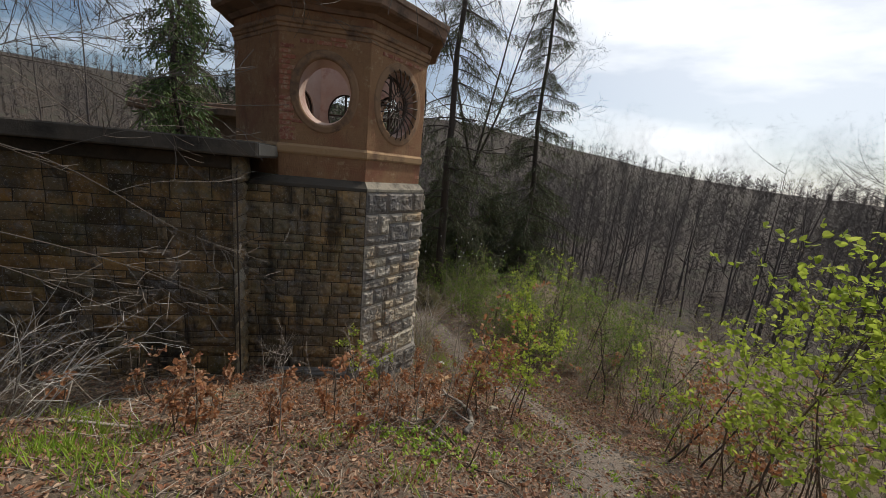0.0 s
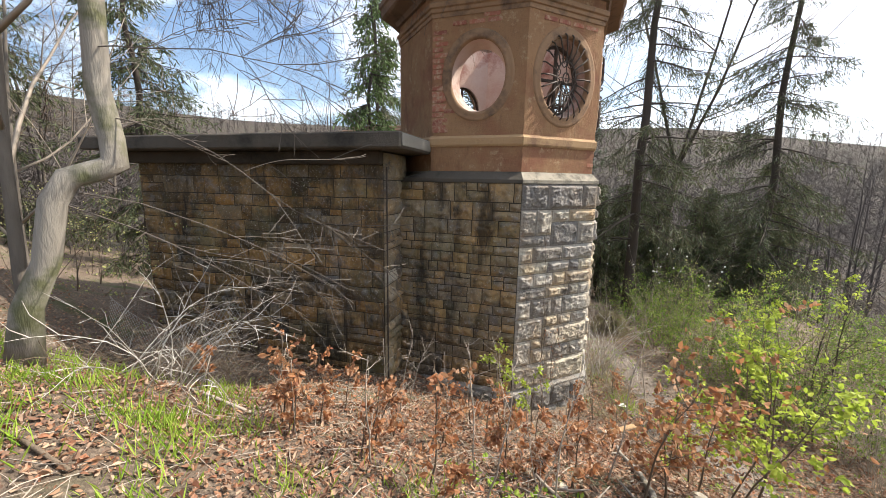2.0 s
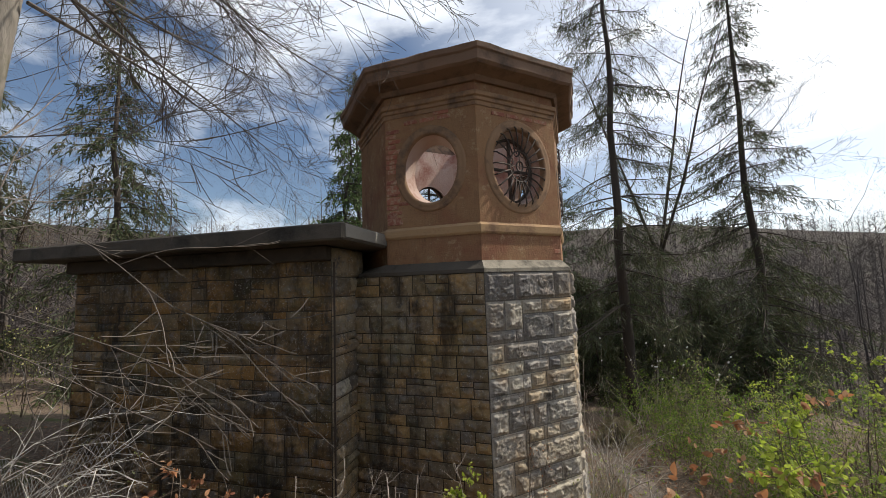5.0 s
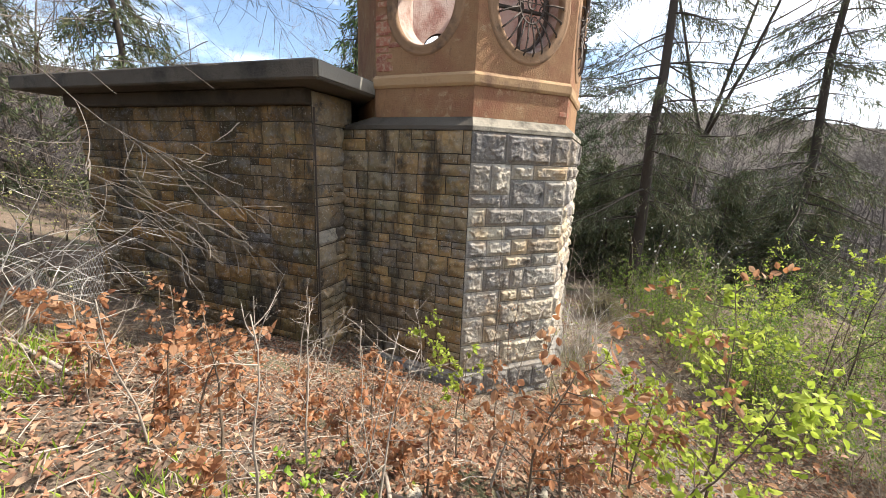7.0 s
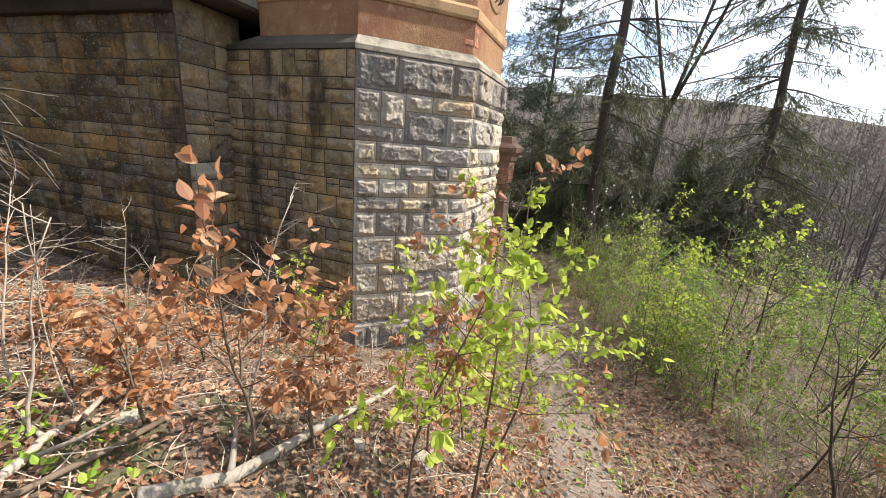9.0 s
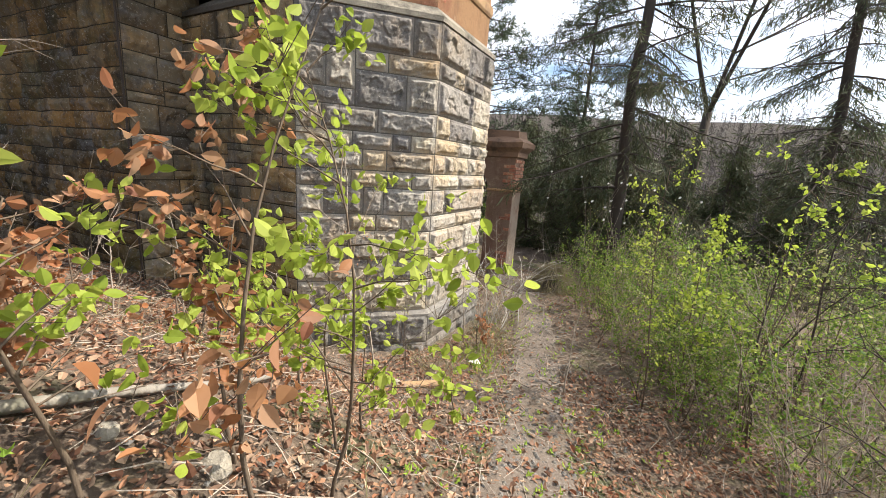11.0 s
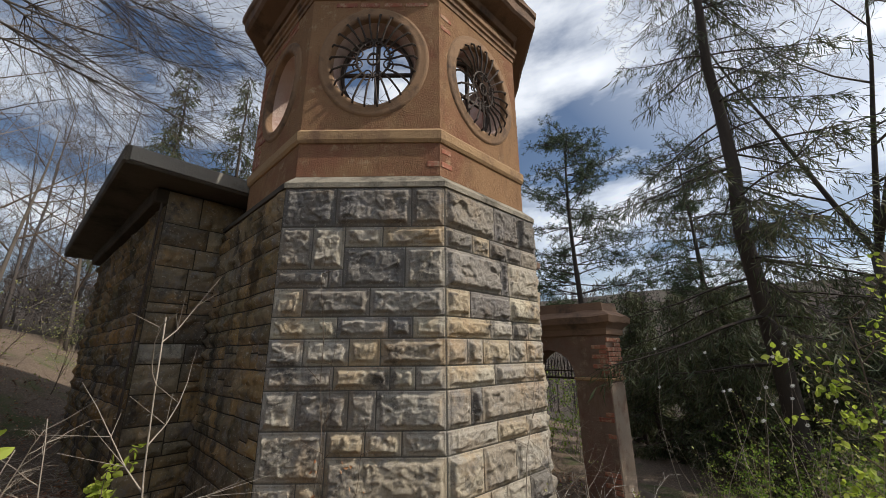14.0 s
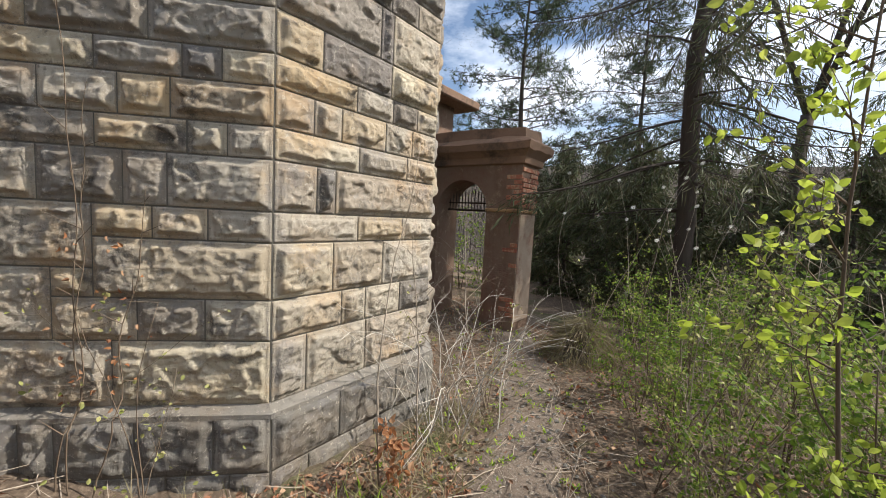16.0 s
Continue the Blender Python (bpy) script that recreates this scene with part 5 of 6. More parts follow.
# ---- woods all round ----
def build_woods():
    r = random.Random(77)
    makers = []
    for i in range(4):
        t, b = bare_tree_geo(40 + i, 17.0 + i, 0.13, 0.62, 4, 5, 0.22 + 0.05 * i)
        x, y = ((34, 48), (44, 36), (-24, 22), (-26, -4))[i]
        makers.append(plant("woodland_tree", spot(x, y, 40 * i, 0.7), [("trunk", t, M_BARK_FAR, ""), ("crown", b, M_BARK_FAR, "fine bare branches")], "tall leafless woodland tree on the valley side", "tree", "bare woods"))
    for i in range(230):
        if i < 170:
            a, d = radians(r.uniform(-12, 104)), 22 + 66 * r.random() ** 1.2
        elif i < 192:
            a, d = radians(r.uniform(112, 170)), r.uniform(34, 60)
        else:
            a, d = radians(r.uniform(170, 225)), 16 + 39 * r.random() ** 1.5
        x, y = 0.5 + d * math.cos(a), 3.5 + d * math.sin(a)
        if math.hypot(x + 2.35, y - 8.1) < 6 or (-3 < x < 3 and y < 19):
            continue
        if i < 170:
            rise = r.uniform(1.5, 5.5) if math.degrees(a) < 76 else r.uniform(-1.0, 2.5)
            sc = min(1.1, (1.4 + d * math.tan(radians(rise)) - ground_z(x, y)) / (17.5 + i % 4))
            if sc < 0.25:
                continue
        else:
            sc = r.uniform(0.45, 0.7)
        put_copy(makers[i % 4], x, y, r.uniform(0, 360), sc)
    g = Geo()
    for i in range(6800):
        a, d = (radians(r.uniform(-5, 235)), 85 + 340 * r.random() ** 1.2) if i < 4600 else (radians(r.uniform(-15, 82)), r.uniform(17, 88)) if i < 5200 else (radians(r.uniform(162, 225)), r.uniform(15, 60))
        x, y = 0.5 + d * math.cos(a), 3.5 + d * math.sin(a)
        z = ground_z(x, y)
        h = r.uniform(11, 19) if i < 4600 else r.uniform(2.5, 8) * min(1.0, 0.45 + d / 90)
        w = 0.05 + d * 0.0006 if i < 4600 else 0.010 + d * 0.0006
        g.tube([(x, y, z - 0.5), (x + r.uniform(-0.6, 0.6), y, z + h * 0.6), (x + r.uniform(-1, 1), y + r.uniform(-1, 1), z + h)], [w * 0.55, w * 0.35, w * 0.1], 3, False)
        for q in range(24 if i < 4600 else 30):
            t = r.uniform(0.15, 0.98)
            o = Vector((x, y, z + h * t))
            e = o + Vector((r.uniform(-1.3, 1.3), r.uniform(-1.3, 1.3), r.uniform(0.1, 1.2))) * h * 0.27 * (1.25 - t)
            s = (e - o).cross(rand_dir(r)).normalized() * w * 0.6
            g.add([o - s, o + s, e], [(0, 1, 2)])
    ob = part("far_woods", g, M_BARK_FAR)
    tagged(ob, "grey-brown leafless woods on the far hillside", "woods", kind="stuff")


build_woods()


def inside_walls(x, y):
    p = Vector((x, y)) - SH
    a, b = p.dot(SU), p.dot(SV)
    return math.hypot(x - TC.x, y - TC.y) < 1.95 or (-0.05 < a < SHED_L + 0.05 and -0.05 < b < SHED_D)


# ---- saplings and shrubs near the path ----
def build_saplings():
    def orange(seed, x, y, h, b, label="young beech holding withered orange leaves", lean=(0.0, 0.0)):
        w, l = sapling_geo(seed, h, 0.010, b, 5, 1, 0.05, 0.031, 2, 0.25, lean, 0.4)
        plant("beech_sapling", spot(x, y), [("stem", w, M_STEM, ""), ("foliage", l, M_LEAF_ORANGE, "dry orange-brown leaves")], label, "sapling", "orange saplings")

    for i, (x, y, h, b) in enumerate(((0.80, 4.5, 1.15, 15), (0.95, 4.75, 0.75, 14), (-0.35, 3.45, 0.9, 6), (0.35, 4.25, 0.6, 8), (1.15, 5.35, 1.0, 8), (1.5, 5.32, 1.75, 11), (-0.1, 4.1, 0.55, 7),
                                      (-1.4, 3.15, 0.7, 7), (-1.0, 3.6, 0.6, 6), (-2.0, 3.9, 0.55, 6), (-0.5, 4.8, 0.7, 6), (0.35, 6.0, 0.6, 4), (-0.9, 5.0, 0.6, 5), (0.1, 5.4, 0.7, 6), (-0.05, 8.45, 0.45, 5), (3.35, 5.2, 1.4, 7), (3.3, 4.3, 1.3, 8))):
        orange(100 + i, x, y, h, b)

    r0 = random.Random(61)
    for i in range(34):
        x, y = r0.uniform(-2.9, 0.3), r0.uniform(3.0, 5.2)
        if y > 5.0 + 0.25 * x or inside_walls(x, y):
            continue
        if i % 3:
            orange(130 + i, x, y, r0.uniform(0.3, 0.7), r0.randrange(3, 6))
        else:
            w, l = sapling_geo(170 + i, r0.uniform(0.5, 1.0), 0.005, 9, 5, 0, 0.05, 0.03, 1, 0.1, (r0.uniform(-0.4, 0.4), r0.uniform(-0.4, 0.4)))
            plant("bare_sapling", spot(x, y), [("stem", w, M_TWIG, "")], "pale leafless sapling with fine twigs", "sapling", "bare saplings")

    for i in range(12):
        orange(240 + i, r0.uniform(3.35, 4.6), r0.uniform(3.8, 8.0), r0.uniform(0.8, 1.6), r0.randrange(4, 8), "thin brown stem with a few withered beech leaves", (r0.uniform(-0.2, 0.3), r0.uniform(-0.2, 0.2)))

    def green(seed, x, y, h, b, ll=0.045, group="green saplings", wide=1.0):
        w, l = sapling_geo(seed, h, 0.009, b, 5, 1, ll, ll * 0.66, 3, 0.3, (0, 0), 0.3, wide, 0.16 if wide > 0.9 else 0.06)
        plant("green_sapling", spot(x, y), [("stem", w, M_STEM, ""), ("foliage", l, M_LEAF_GREEN, "fresh yellow-green leaves")], "slender sapling with fresh yellow-green spring leaves", "sapling", group)

    for i, (x, y, h, b) in enumerate(((1.36, 4.92, 1.35, 13), (1.40, 5.62, 1.7, 24), (1.1, 5.85, 1.1, 12), (2.98, 3.3, 2.25, 46), (3.25, 3.05, 1.9, 34), (3.35, 4.1, 1.7, 20), (2.4, 6.0 + 3.2, 2.5, 12), (0.95, 6.1, 0.8, 8), (-1.1, 5.75, 1.0, 7), (-0.6, 6.0, 0.8, 7),
                                      (2.1, 4.95 + 4.6, 1.6, 8), (1.0, 3.9 + 3.0, 0.5, 4), (3.6, 5.3, 1.2, 8), (3.4, 6.4, 1.4, 8))):
        green(200 + i, x, y, h, b)
    green(233, 1.79, 8.74, 2.3, 22, 0.028, "green saplings", 0.42)
    green(234, 1.95, 9.3, 1.9, 16, 0.036, "green saplings", 0.5)

    # dark slanting stems over the thicket
    for i in range(16):
        x, y = r0.uniform(2.9, 5.0), r0.uniform(4.6, 10.0)
        if y > 7.5:
            x -= 0.45 * (y - 7.5)
        w, l = sapling_geo(330 + i, r0.uniform(1.5, 2.6), r0.uniform(0.011, 0.017), 9, 5, 0, 0.05, 0.03, 1, 0.3, (r0.uniform(-0.15, 0.45), r0.uniform(-0.35, 0.35)))
        plant("dark_sapling", spot(x, y), [("stem", w, M_BARK_DARK, "")], "dark slanting leafless sapling above the undergrowth", "sapling", "dark saplings")

    # pale leafless saplings
    for i, (x, y, h) in enumerate(((0.6, 6.47, 1.95), (-0.42, 8.62, 2.3), (-0.35, 8.9, 1.6), (-0.95, 5.6, 1.2), (-1.9, 5.1, 0.9), (-0.2, 6.1, 0.8), (1.2, 8.3, 0.9), (-0.55, 9.8, 1.6), (0.35, 3.9, 0.9), (-1.6, 4.6, 1.0), (-1.3, 5.2, 0.8), (0.05, 3.5, 1.05), (-0.7, 3.3, 0.9), (-0.25, 3.9, 1.0), (0.55, 4.6, 1.2))):
        w, l = sapling_geo(300 + i, h, 0.0085, 10, 4, 0, 0.05, 0.03, 1, 0.25)
        plant("bare_sapling", spot(x, y), [("stem", w, M_TWIG, "")], "pale leafless sapling with fine twigs", "sapling", "bare saplings")

    # the thicket on the valley side
    def path_edge(y):
        return float(np.interp(y, (1, 5.2, 7.0, 9.0, 12.0, 14.0), (4.0, 3.4, 2.75, 1.35, -1.45, -1.6)))

    r = random.Random(9)
    kinds, sparse, bare = [], [], []
    for i in range(12):
        sort = i // 4
        w, l = Geo(), Geo()
        for q in range((3, 3, 5)[sort]):
            h = r.uniform(0.9, 1.7) if sort == 0 else r.uniform(0.8, 2.1)
            w2, l2 = sapling_geo(450 + i * 5 + q, h, (0.008, 0.007, 0.006)[sort], (11, 7, 7)[sort], (4, 3, 4)[sort], (1, 1, 0)[sort], (0.040, 0.038, 0.05)[sort], (0.025, 0.024, 0.03)[sort], (2, 1, 1)[sort], 0.08, (r.uniform(-0.45, 0.45), r.uniform(-0.45, 0.45)))
            w.add(w2.v, w2.f)
            l.add(l2.v, l2.f)
        x, y = ((4.4 + 0.5 * i, 10.0 + 0.8 * i), (4.0 + 0.5 * (i - 4), 4.0 + 0.9 * (i - 4)), (4.3 + 0.4 * (i - 8), 3.5 + 1.1 * (i - 8)))[sort]
        name, label = (("undergrowth_shrub", "leafy undergrowth shrub with small new leaves"), ("twiggy_shrub", "twiggy half-bare shrub with a few new leaves"), ("leafless_shrub", "leafless brown shrub of thin upright stems"))[sort]
        ob = plant(name, spot(x, y, 60 * i), [("stem", w, M_TWIG if i % 3 == 0 else M_STEM, "many thin stems"), ("foliage", l, M_LEAF_DEEP if sort == 0 else M_LEAF_SHRUB, "small fresh green leaves")], label, "shrub", "thicket beside the path")
        (kinds, sparse, bare)[sort].append(ob)
    n = 0
    while n < 350:
        if n < 215:
            x, y = r.uniform(-3.5, 6.0), r.uniform(2.2, 14.5)
        else:
            x, y = r.uniform(-1.5, 13.0), r.uniform(1.0, 22.0)
        edge = path_edge(y)
        if x < edge + r.uniform(0, 0.4) or (y < 2.5 and x < 4.2):
            continue
        c = r.random()
        lush = y > 8.5 and x < 5
        pick = kinds if c < (0.6 if lush else 0.04) else sparse if c < (0.85 if lush else 0.45) else bare
        big = r.uniform(0.35, 0.65) if x - edge < 0.7 else r.uniform(0.55, 1.0) if y < 12 else r.uniform(0.6, 1.1)
        put_copy(pick[n % 4], x, y, r.uniform(0, 360), big)
        n += 1
    for i in range(40):
        y = r.uniform(8.6, 12.4)
        x = path_edge(y) + 0.3 + 1.9 * r.random()
        put_copy(kinds[i % 4] if i % 5 else sparse[i % 4], x, y, r.uniform(0, 360), r.uniform(0.5, 0.85))
    for x, y, sc in ((-5.3, 13.5, 1.4), (-6.0, 13.2, 1.5), (-4.5, 13.6, 1.2), (-5.6, 14.6, 1.6), (-8.6, 9.0, 1.2), (-9.8, 10.4, 1.4), (-8.0, 11.6, 1.3), (-10.8, 9.2, 1.3), (-11.5, 11.0, 1.5), (-9.2, 12.4, 1.4), (-6.6, 11.8, 1.2)):
        put_copy(kinds[int(sc * 10) % 4], x, y, x * 50, sc)
    for x, y in ((-0.45, 9.7), (-0.1, 7.35), (-3.9, 3.9), (-5.6, 3.3), (-6.8, 2.6), (-7.5, 4.4), (-4.2, 1.2), (-8.0, 1.5), (-7.9, 2.4), (-8.6, 3.4), (-9.4, 2.2), (-9.8, 4.0), (-8.9, 5.6), (-10.6, 3.0), (-10.2, 5.4), (-11.4, 4.2), (-12.0, 2.4), (-9.0, 0.6), (-11.6, 6.4), (-12.8, 5.2), (-6.4, 1.2), (-7.2, 0.4)):
        put_copy(sparse[int(abs(x) * 7) % 4], x, y, x * 90, 0.6 if x > -5 else 1.0)


build_saplings()


# ---- brushwood and fallen branches ----
def build_brush():
    r = random.Random(19)
    for i in range(8):
        g = Geo()
        cx, cy = -3.55 + r.uniform(-0.9, 0.8), 2.95 + r.uniform(-0.35, 0.45)
        for q in range(26):
            a = r.uniform(0, 2 * math.pi)
            p = Vector((cx + r.uniform(-0.5, 0.5), cy + r.uniform(-0.4, 0.4), 0))
            p.z = ground_z(p.x, p.y) + r.uniform(-0.02, 0.2)
            d = Vector((math.cos(a), math.sin(a), r.uniform(0.3, 1.5))).normalized()
            pts = [p]
            for k in range(7):
                d = (d + rand_dir(r) * 0.26 + Vector((0, 0, -0.2))).normalized()
                e = pts[-1] + d * r.uniform(0.08, 0.19)
                e.z = max(e.z, ground_z(e.x, e.y) + 0.01)
                pts.append(e)
            w = r.uniform(0.0015, 0.0038)
            g.tube(pts, [w * (1 - 0.1 * k) for k in range(8)], 4, False)
            for k in range(2, 7):
                e = pts[k] + (pts[k] - pts[k - 1]) * 0.5 + rand_dir(r) * 0.1
                g.tube([pts[k], e], [w * 0.6, w * 0.3], 3, False)
        ob = part("brushwood", g, M_STEM)
        tagged(ob, "tangle of brown dead branches heaped on the slope", "brushwood", "brushwood by the shed", "stuff")

    for i in range(3):
        g = Geo()
        for q in range(10):
            p = Vector((-2.85 + r.gauss(0, 0.25), 2.75 + r.gauss(0, 0.2), 0))
            p.z = ground_z(p.x, p.y)
            a = r.uniform(-0.9, 1.6)
            d = Vector((0.9 * math.cos(a), 0.9 * math.sin(a), r.uniform(0.5, 1.6))).normalized()
            pts = [p]
            for k in range(10):
                d = (d + rand_dir(r) * 0.15 + Vector((0, 0, -0.13 if k > 2 else 0.0))).normalized()
                e = pts[-1] + d * r.uniform(0.09, 0.17)
                e.z = max(e.z, ground_z(e.x, e.y) + 0.01)
                pts.append(e)
            w = r.uniform(0.0025, 0.0065)
            g.tube(pts, [w * (1 - 0.08 * k) for k in range(11)], 4, False)
            for k in range(3, 10):
                td = ((pts[k + 1] - pts[k]).normalized() * 0.8 + rand_dir(r) * 0.8).normalized()
                e = pts[k] + td * r.uniform(0.06, 0.2)
                f = e + (td + rand_dir(r) * 0.4).normalized() * r.uniform(0.04, 0.12)
                g.tube([pts[k], e, f], [w * 0.5, w * 0.35, w * 0.2], 3, False)
        tagged(part("brushwood", g, M_BARK_GREY if i == 2 else M_DEAD), "pale arching dead twigs in front of the shed", "brushwood", "brushwood by the shed", "stuff")

    def log(name, pts, rad, mat, label):
        g = Geo()
        line = [Vector((x, y, ground_z(x, y) + h)) for x, y, h in pts]
        g.tube(line, [rad * (1 - 0.12 * i) for i in range(len(line))], 7)
        for i in range(1, len(line) - 1):
            if r.random() < 0.7:
                d = (rand_dir(r) + Vector((0, 0, 0.4))).normalized()
                g.tube([line[i], line[i] + d * 0.18, line[i] + d * 0.3 + Vector((0, 0, 0.02))], [rad * 0.5, rad * 0.35, rad * 0.15], 5)
        tagged(part(name, g, mat, smooth=True), label, "branch")

    log("fallen_branch", [(0.84, 4.10, 0.03), (0.90, 4.38, 0.02), (0.86, 4.66, 0.05), (0.73, 5.04, 0.04), (0.50, 5.62, 0.05), (0.44, 5.8, 0.1)], 0.034, M_BARK_BEECH, "grey fallen branch lying across leaf litter")
    log("fallen_branch", [(0.66, 3.72, 0.02), (0.5, 3.87, 0.03), (0.40, 3.94, 0.04), (0.25, 4.07, 0.03), (0.12, 4.16, 0.06)], 0.022, M_TWIG, "pale broken branch on the leaf litter")
    log("fallen_branch", [(0.42, 4.3, 0.03), (0.554, 4.09, 0.05), (0.75, 3.7, 0.03), (0.90, 3.40, 0.02), (1.295, 3.19, 0.02)], 0.015, M_STEM, "long curved stick beside the path")
    log("fallen_branch", [(-3.6, 2.6, 0.02), (-3.0, 2.75, 0.03), (-2.4, 2.95, 0.02), (-1.9, 3.15, 0.02)], 0.02, M_TWIG, "thin bleached branch on the grassy slope")
    log("fallen_branch", [(-2.2, 1.7, 0.02), (-1.8, 1.9, 0.02), (-1.4, 2.0, 0.02)], 0.015, M_STEM, "broken stick on fallen leaves")
    log("fallen_branch", [(0.35, 2.6, 0.02), (0.6, 2.3, 0.02), (1.0, 2.1, 0.02), (1.5, 1.85, 0.01)], 0.016, M_STEM, "dark stick beside the path")
    for i, (x, y, q) in enumerate(((1.18, 5.28, 0.075), (0.95, 5.0, 0.05), (0.3, 4.2, 0.06), (1.62, 5.55, 0.045), (0.72, 4.85, 0.04), (0.1, 7.05, 0.06), (2.6, 4.4, 0.06))):
        g = Geo()
        rings = []
        for h, k in ((-0.4, 0.8), (0.0, 1.0), (0.35, 0.9), (0.6, 0.55)):
            rings.append([Vector((x + q * k * (1 + 0.35 * noise.noise((j * 0.9, h * 3, i * 5.0))) * math.cos(j / 9 * 2 * math.pi), y + q * k * (0.75 + 0.3 * noise.noise((j * 0.9, h * 2, i * 7.0))) * math.sin(j / 9 * 2 * math.pi), ground_z(x, y) + q * h)) for j in range(9)])
        g.rings(rings)
        g.f.append(tuple(range(len(g.v) - 9, len(g.v))))
        tagged(part("stone", g, M_STONE), "angular pale stone lying among fallen leaves", "stone", "loose stones")
    # arching bramble canes in front of the archway
    g = Geo()
    for q in range(30):
        p = Vector((-0.45 + r.gauss(0, 0.14), 9.25 + r.gauss(0, 0.22), 0))
        p.z = ground_z(p.x, p.y)
        a = r.uniform(0, 2 * math.pi)
        d = Vector((0.35 * math.cos(a), 0.35 * math.sin(a), 1)).normalized()
        pts = [p]
        for k in range(9):
            d = (d + rand_dir(r) * 0.12 + Vector((0.03 * math.cos(a), 0.03 * math.sin(a), -0.17 if k > 2 else 0))).normalized()
            pts.append(pts[-1] + d * r.uniform(0.1, 0.2))
        w = r.uniform(0.003, 0.0075)
        g.tube(pts, [w * (1 - 0.08 * k) for k in range(10)], 4, False)
        for k in range(4, 10):
            e = pts[k] + ((pts[k] - pts[k - 1]).normalized() + rand_dir(r) * 0.9) * r.uniform(0.06, 0.16)
            g.tube([pts[k], e], [w * 0.4, w * 0.2], 3, False)
    tagged(part("bramble", g, M_DEAD), "pale arching leafless bramble canes beside the path", "bramble", kind="stuff")
    # downy seed heads of a climber hanging over the spruce twigs by the arch
    head = Geo()
    for q in range(70):
        d = rand_dir(r)
        head.leaf(d * 0.004, d, d.cross(rand_dir(r)).normalized(), r.uniform(0.014, 0.024), 0.003, 0.1)
    vine = thing("climber", pose(0.05, 11.4, ground_z(0.05, 11.4)), "thin leafless climber stems with downy white seed heads", "climber")
    heads = []
    for q in range(11):
        p = Vector((-0.15 + r.uniform(-0.5, 0.9), 11.4 + r.uniform(-0.6, 0.6), 0))
        p.z = ground_z(p.x, p.y)
        d = Vector((r.uniform(-0.3, 0.3), r.uniform(-0.3, 0.3), 1)).normalized()
        pts = [p]
        for k in range(10):
            d = (d + rand_dir(r) * 0.14 + Vector((0, 0, -0.1 if k > 4 else 0.02))).normalized()
            pts.append(pts[-1] + d * r.uniform(0.17, 0.26))
        g = Geo()
        g.tube(pts, [0.005 * (1 - 0.08 * k) for k in range(11)], 4, False)
        part("stem", g, M_TWIG, vine)
        heads += [pts[10], pts[8]]
    down = head.mesh("seed_head", M_PAPER)
    for p in heads:
        ob = new("seed_head", down)
        ob.matrix_world = Matrix.Translation(p)
        ob.parent = vine
        ob.matrix_parent_inverse = vine.matrix_world.inverted()
    # a leafless vine clinging to the ashlar
    g = Geo()
    pl = face_plane(1, R_STONE)
    for u0, z1, lean in ((0.50, 0.55, -0.05), (0.44, -0.2, 0.12), (0.62, -0.7, 0.2)):
        pts = []
        for k in range(22):
            t = k / 21
            z = -2.42 + (z1 + 2.42) * t
            pts.append(pl.at(u0 + lean * t + 0.05 * noise.noise((t * 6, u0 * 9, 1)), z, 0.075 + 0.02 * noise.noise((t * 9, u0, 4)) + (0.08 if z < -1.9 else 0.0)))
        g.tube(pts, [0.0045 * (1 - 0.03 * k) for k in range(22)], 5, False)
        for k in range(4, 21, 2):
            e = pts[k] + pl.u * r.uniform(-0.16, 0.16) + Vector((0, 0, r.uniform(0.0, 0.12))) + pl.n * r.uniform(0.0, 0.05)
            g.tube([pts[k], e], [0.003, 0.0015], 3, False)
    vine = tagged(part("wall_vine", g, M_STEM), "thin leafless vine climbing the sunlit stone face", "vine")
    g = Geo()
    for q in range(46):
        o = pl.at(0.5 + r.gauss(0.08, 0.14), r.uniform(-1.9, -0.95), 0.10 + r.uniform(0, 0.05))
        d = (pl.n * 0.5 + rand_dir(r)).normalized()
        g.oval_leaf(o, d, d.cross(rand_dir(r)).normalized(), 0.032, 0.02, 0.3, 0.3)
    part("foliage", g, M_LEAF_ORANGE, vine, "small withered leaves")["kind"] = "stuff"
    # black cable down the corner of the shed
    g = Geo()
    pts = [Vector((SH.x, SH.y, 1.4 - 0.25 * k)) + Vector((0.092 + 0.006 * noise.noise((k, 0, 0)), -0.03, 0)) for k in range(14)]
    g.tube(pts, [0.012] * 14, 6)
    tagged(part("cable", g, M_IRON), "black cable running down the corner of the shed", "cable")
    # terracotta slab and a scrap of paper by the plinth
    g = Geo()
    x, y = 0.30, 7.25
    g.box((0, 0, 0), 0.5, 0.09, 0.05, pose(x, y, ground_z(x, y) + 0.012, 0, 0, 56), 0.008)
    tagged(part("terracotta_slab", g, M_TRIM), "broken orange terracotta slab lying at the tower foot", "slab")
    x, y = 0.17, 8.14
    g = Geo()
    c = Vector((x, y, ground_z(x, y) + 0.02))
    g.add([c + Vector(v) for v in ((-0.06, -0.04, 0), (0.05, -0.05, 0.02), (0.07, 0.03, 0.0), (0.0, 0.05, 0.03), (-0.05, 0.04, 0.005), (0.01, 0.0, 0.035))], [(0, 1, 5), (1, 2, 5), (2, 3, 5), (3, 4, 5), (4, 0, 5)])
    tagged(part("paper_scrap", g, M_PAPER), "crumpled white paper scrap on the path edge", "litter")
    # sagging wire mesh among the brushwood
    g = Geo()
    p, q = Vector((-5.2, 3.0, 0)), Vector((-2.8, 3.45, 0))

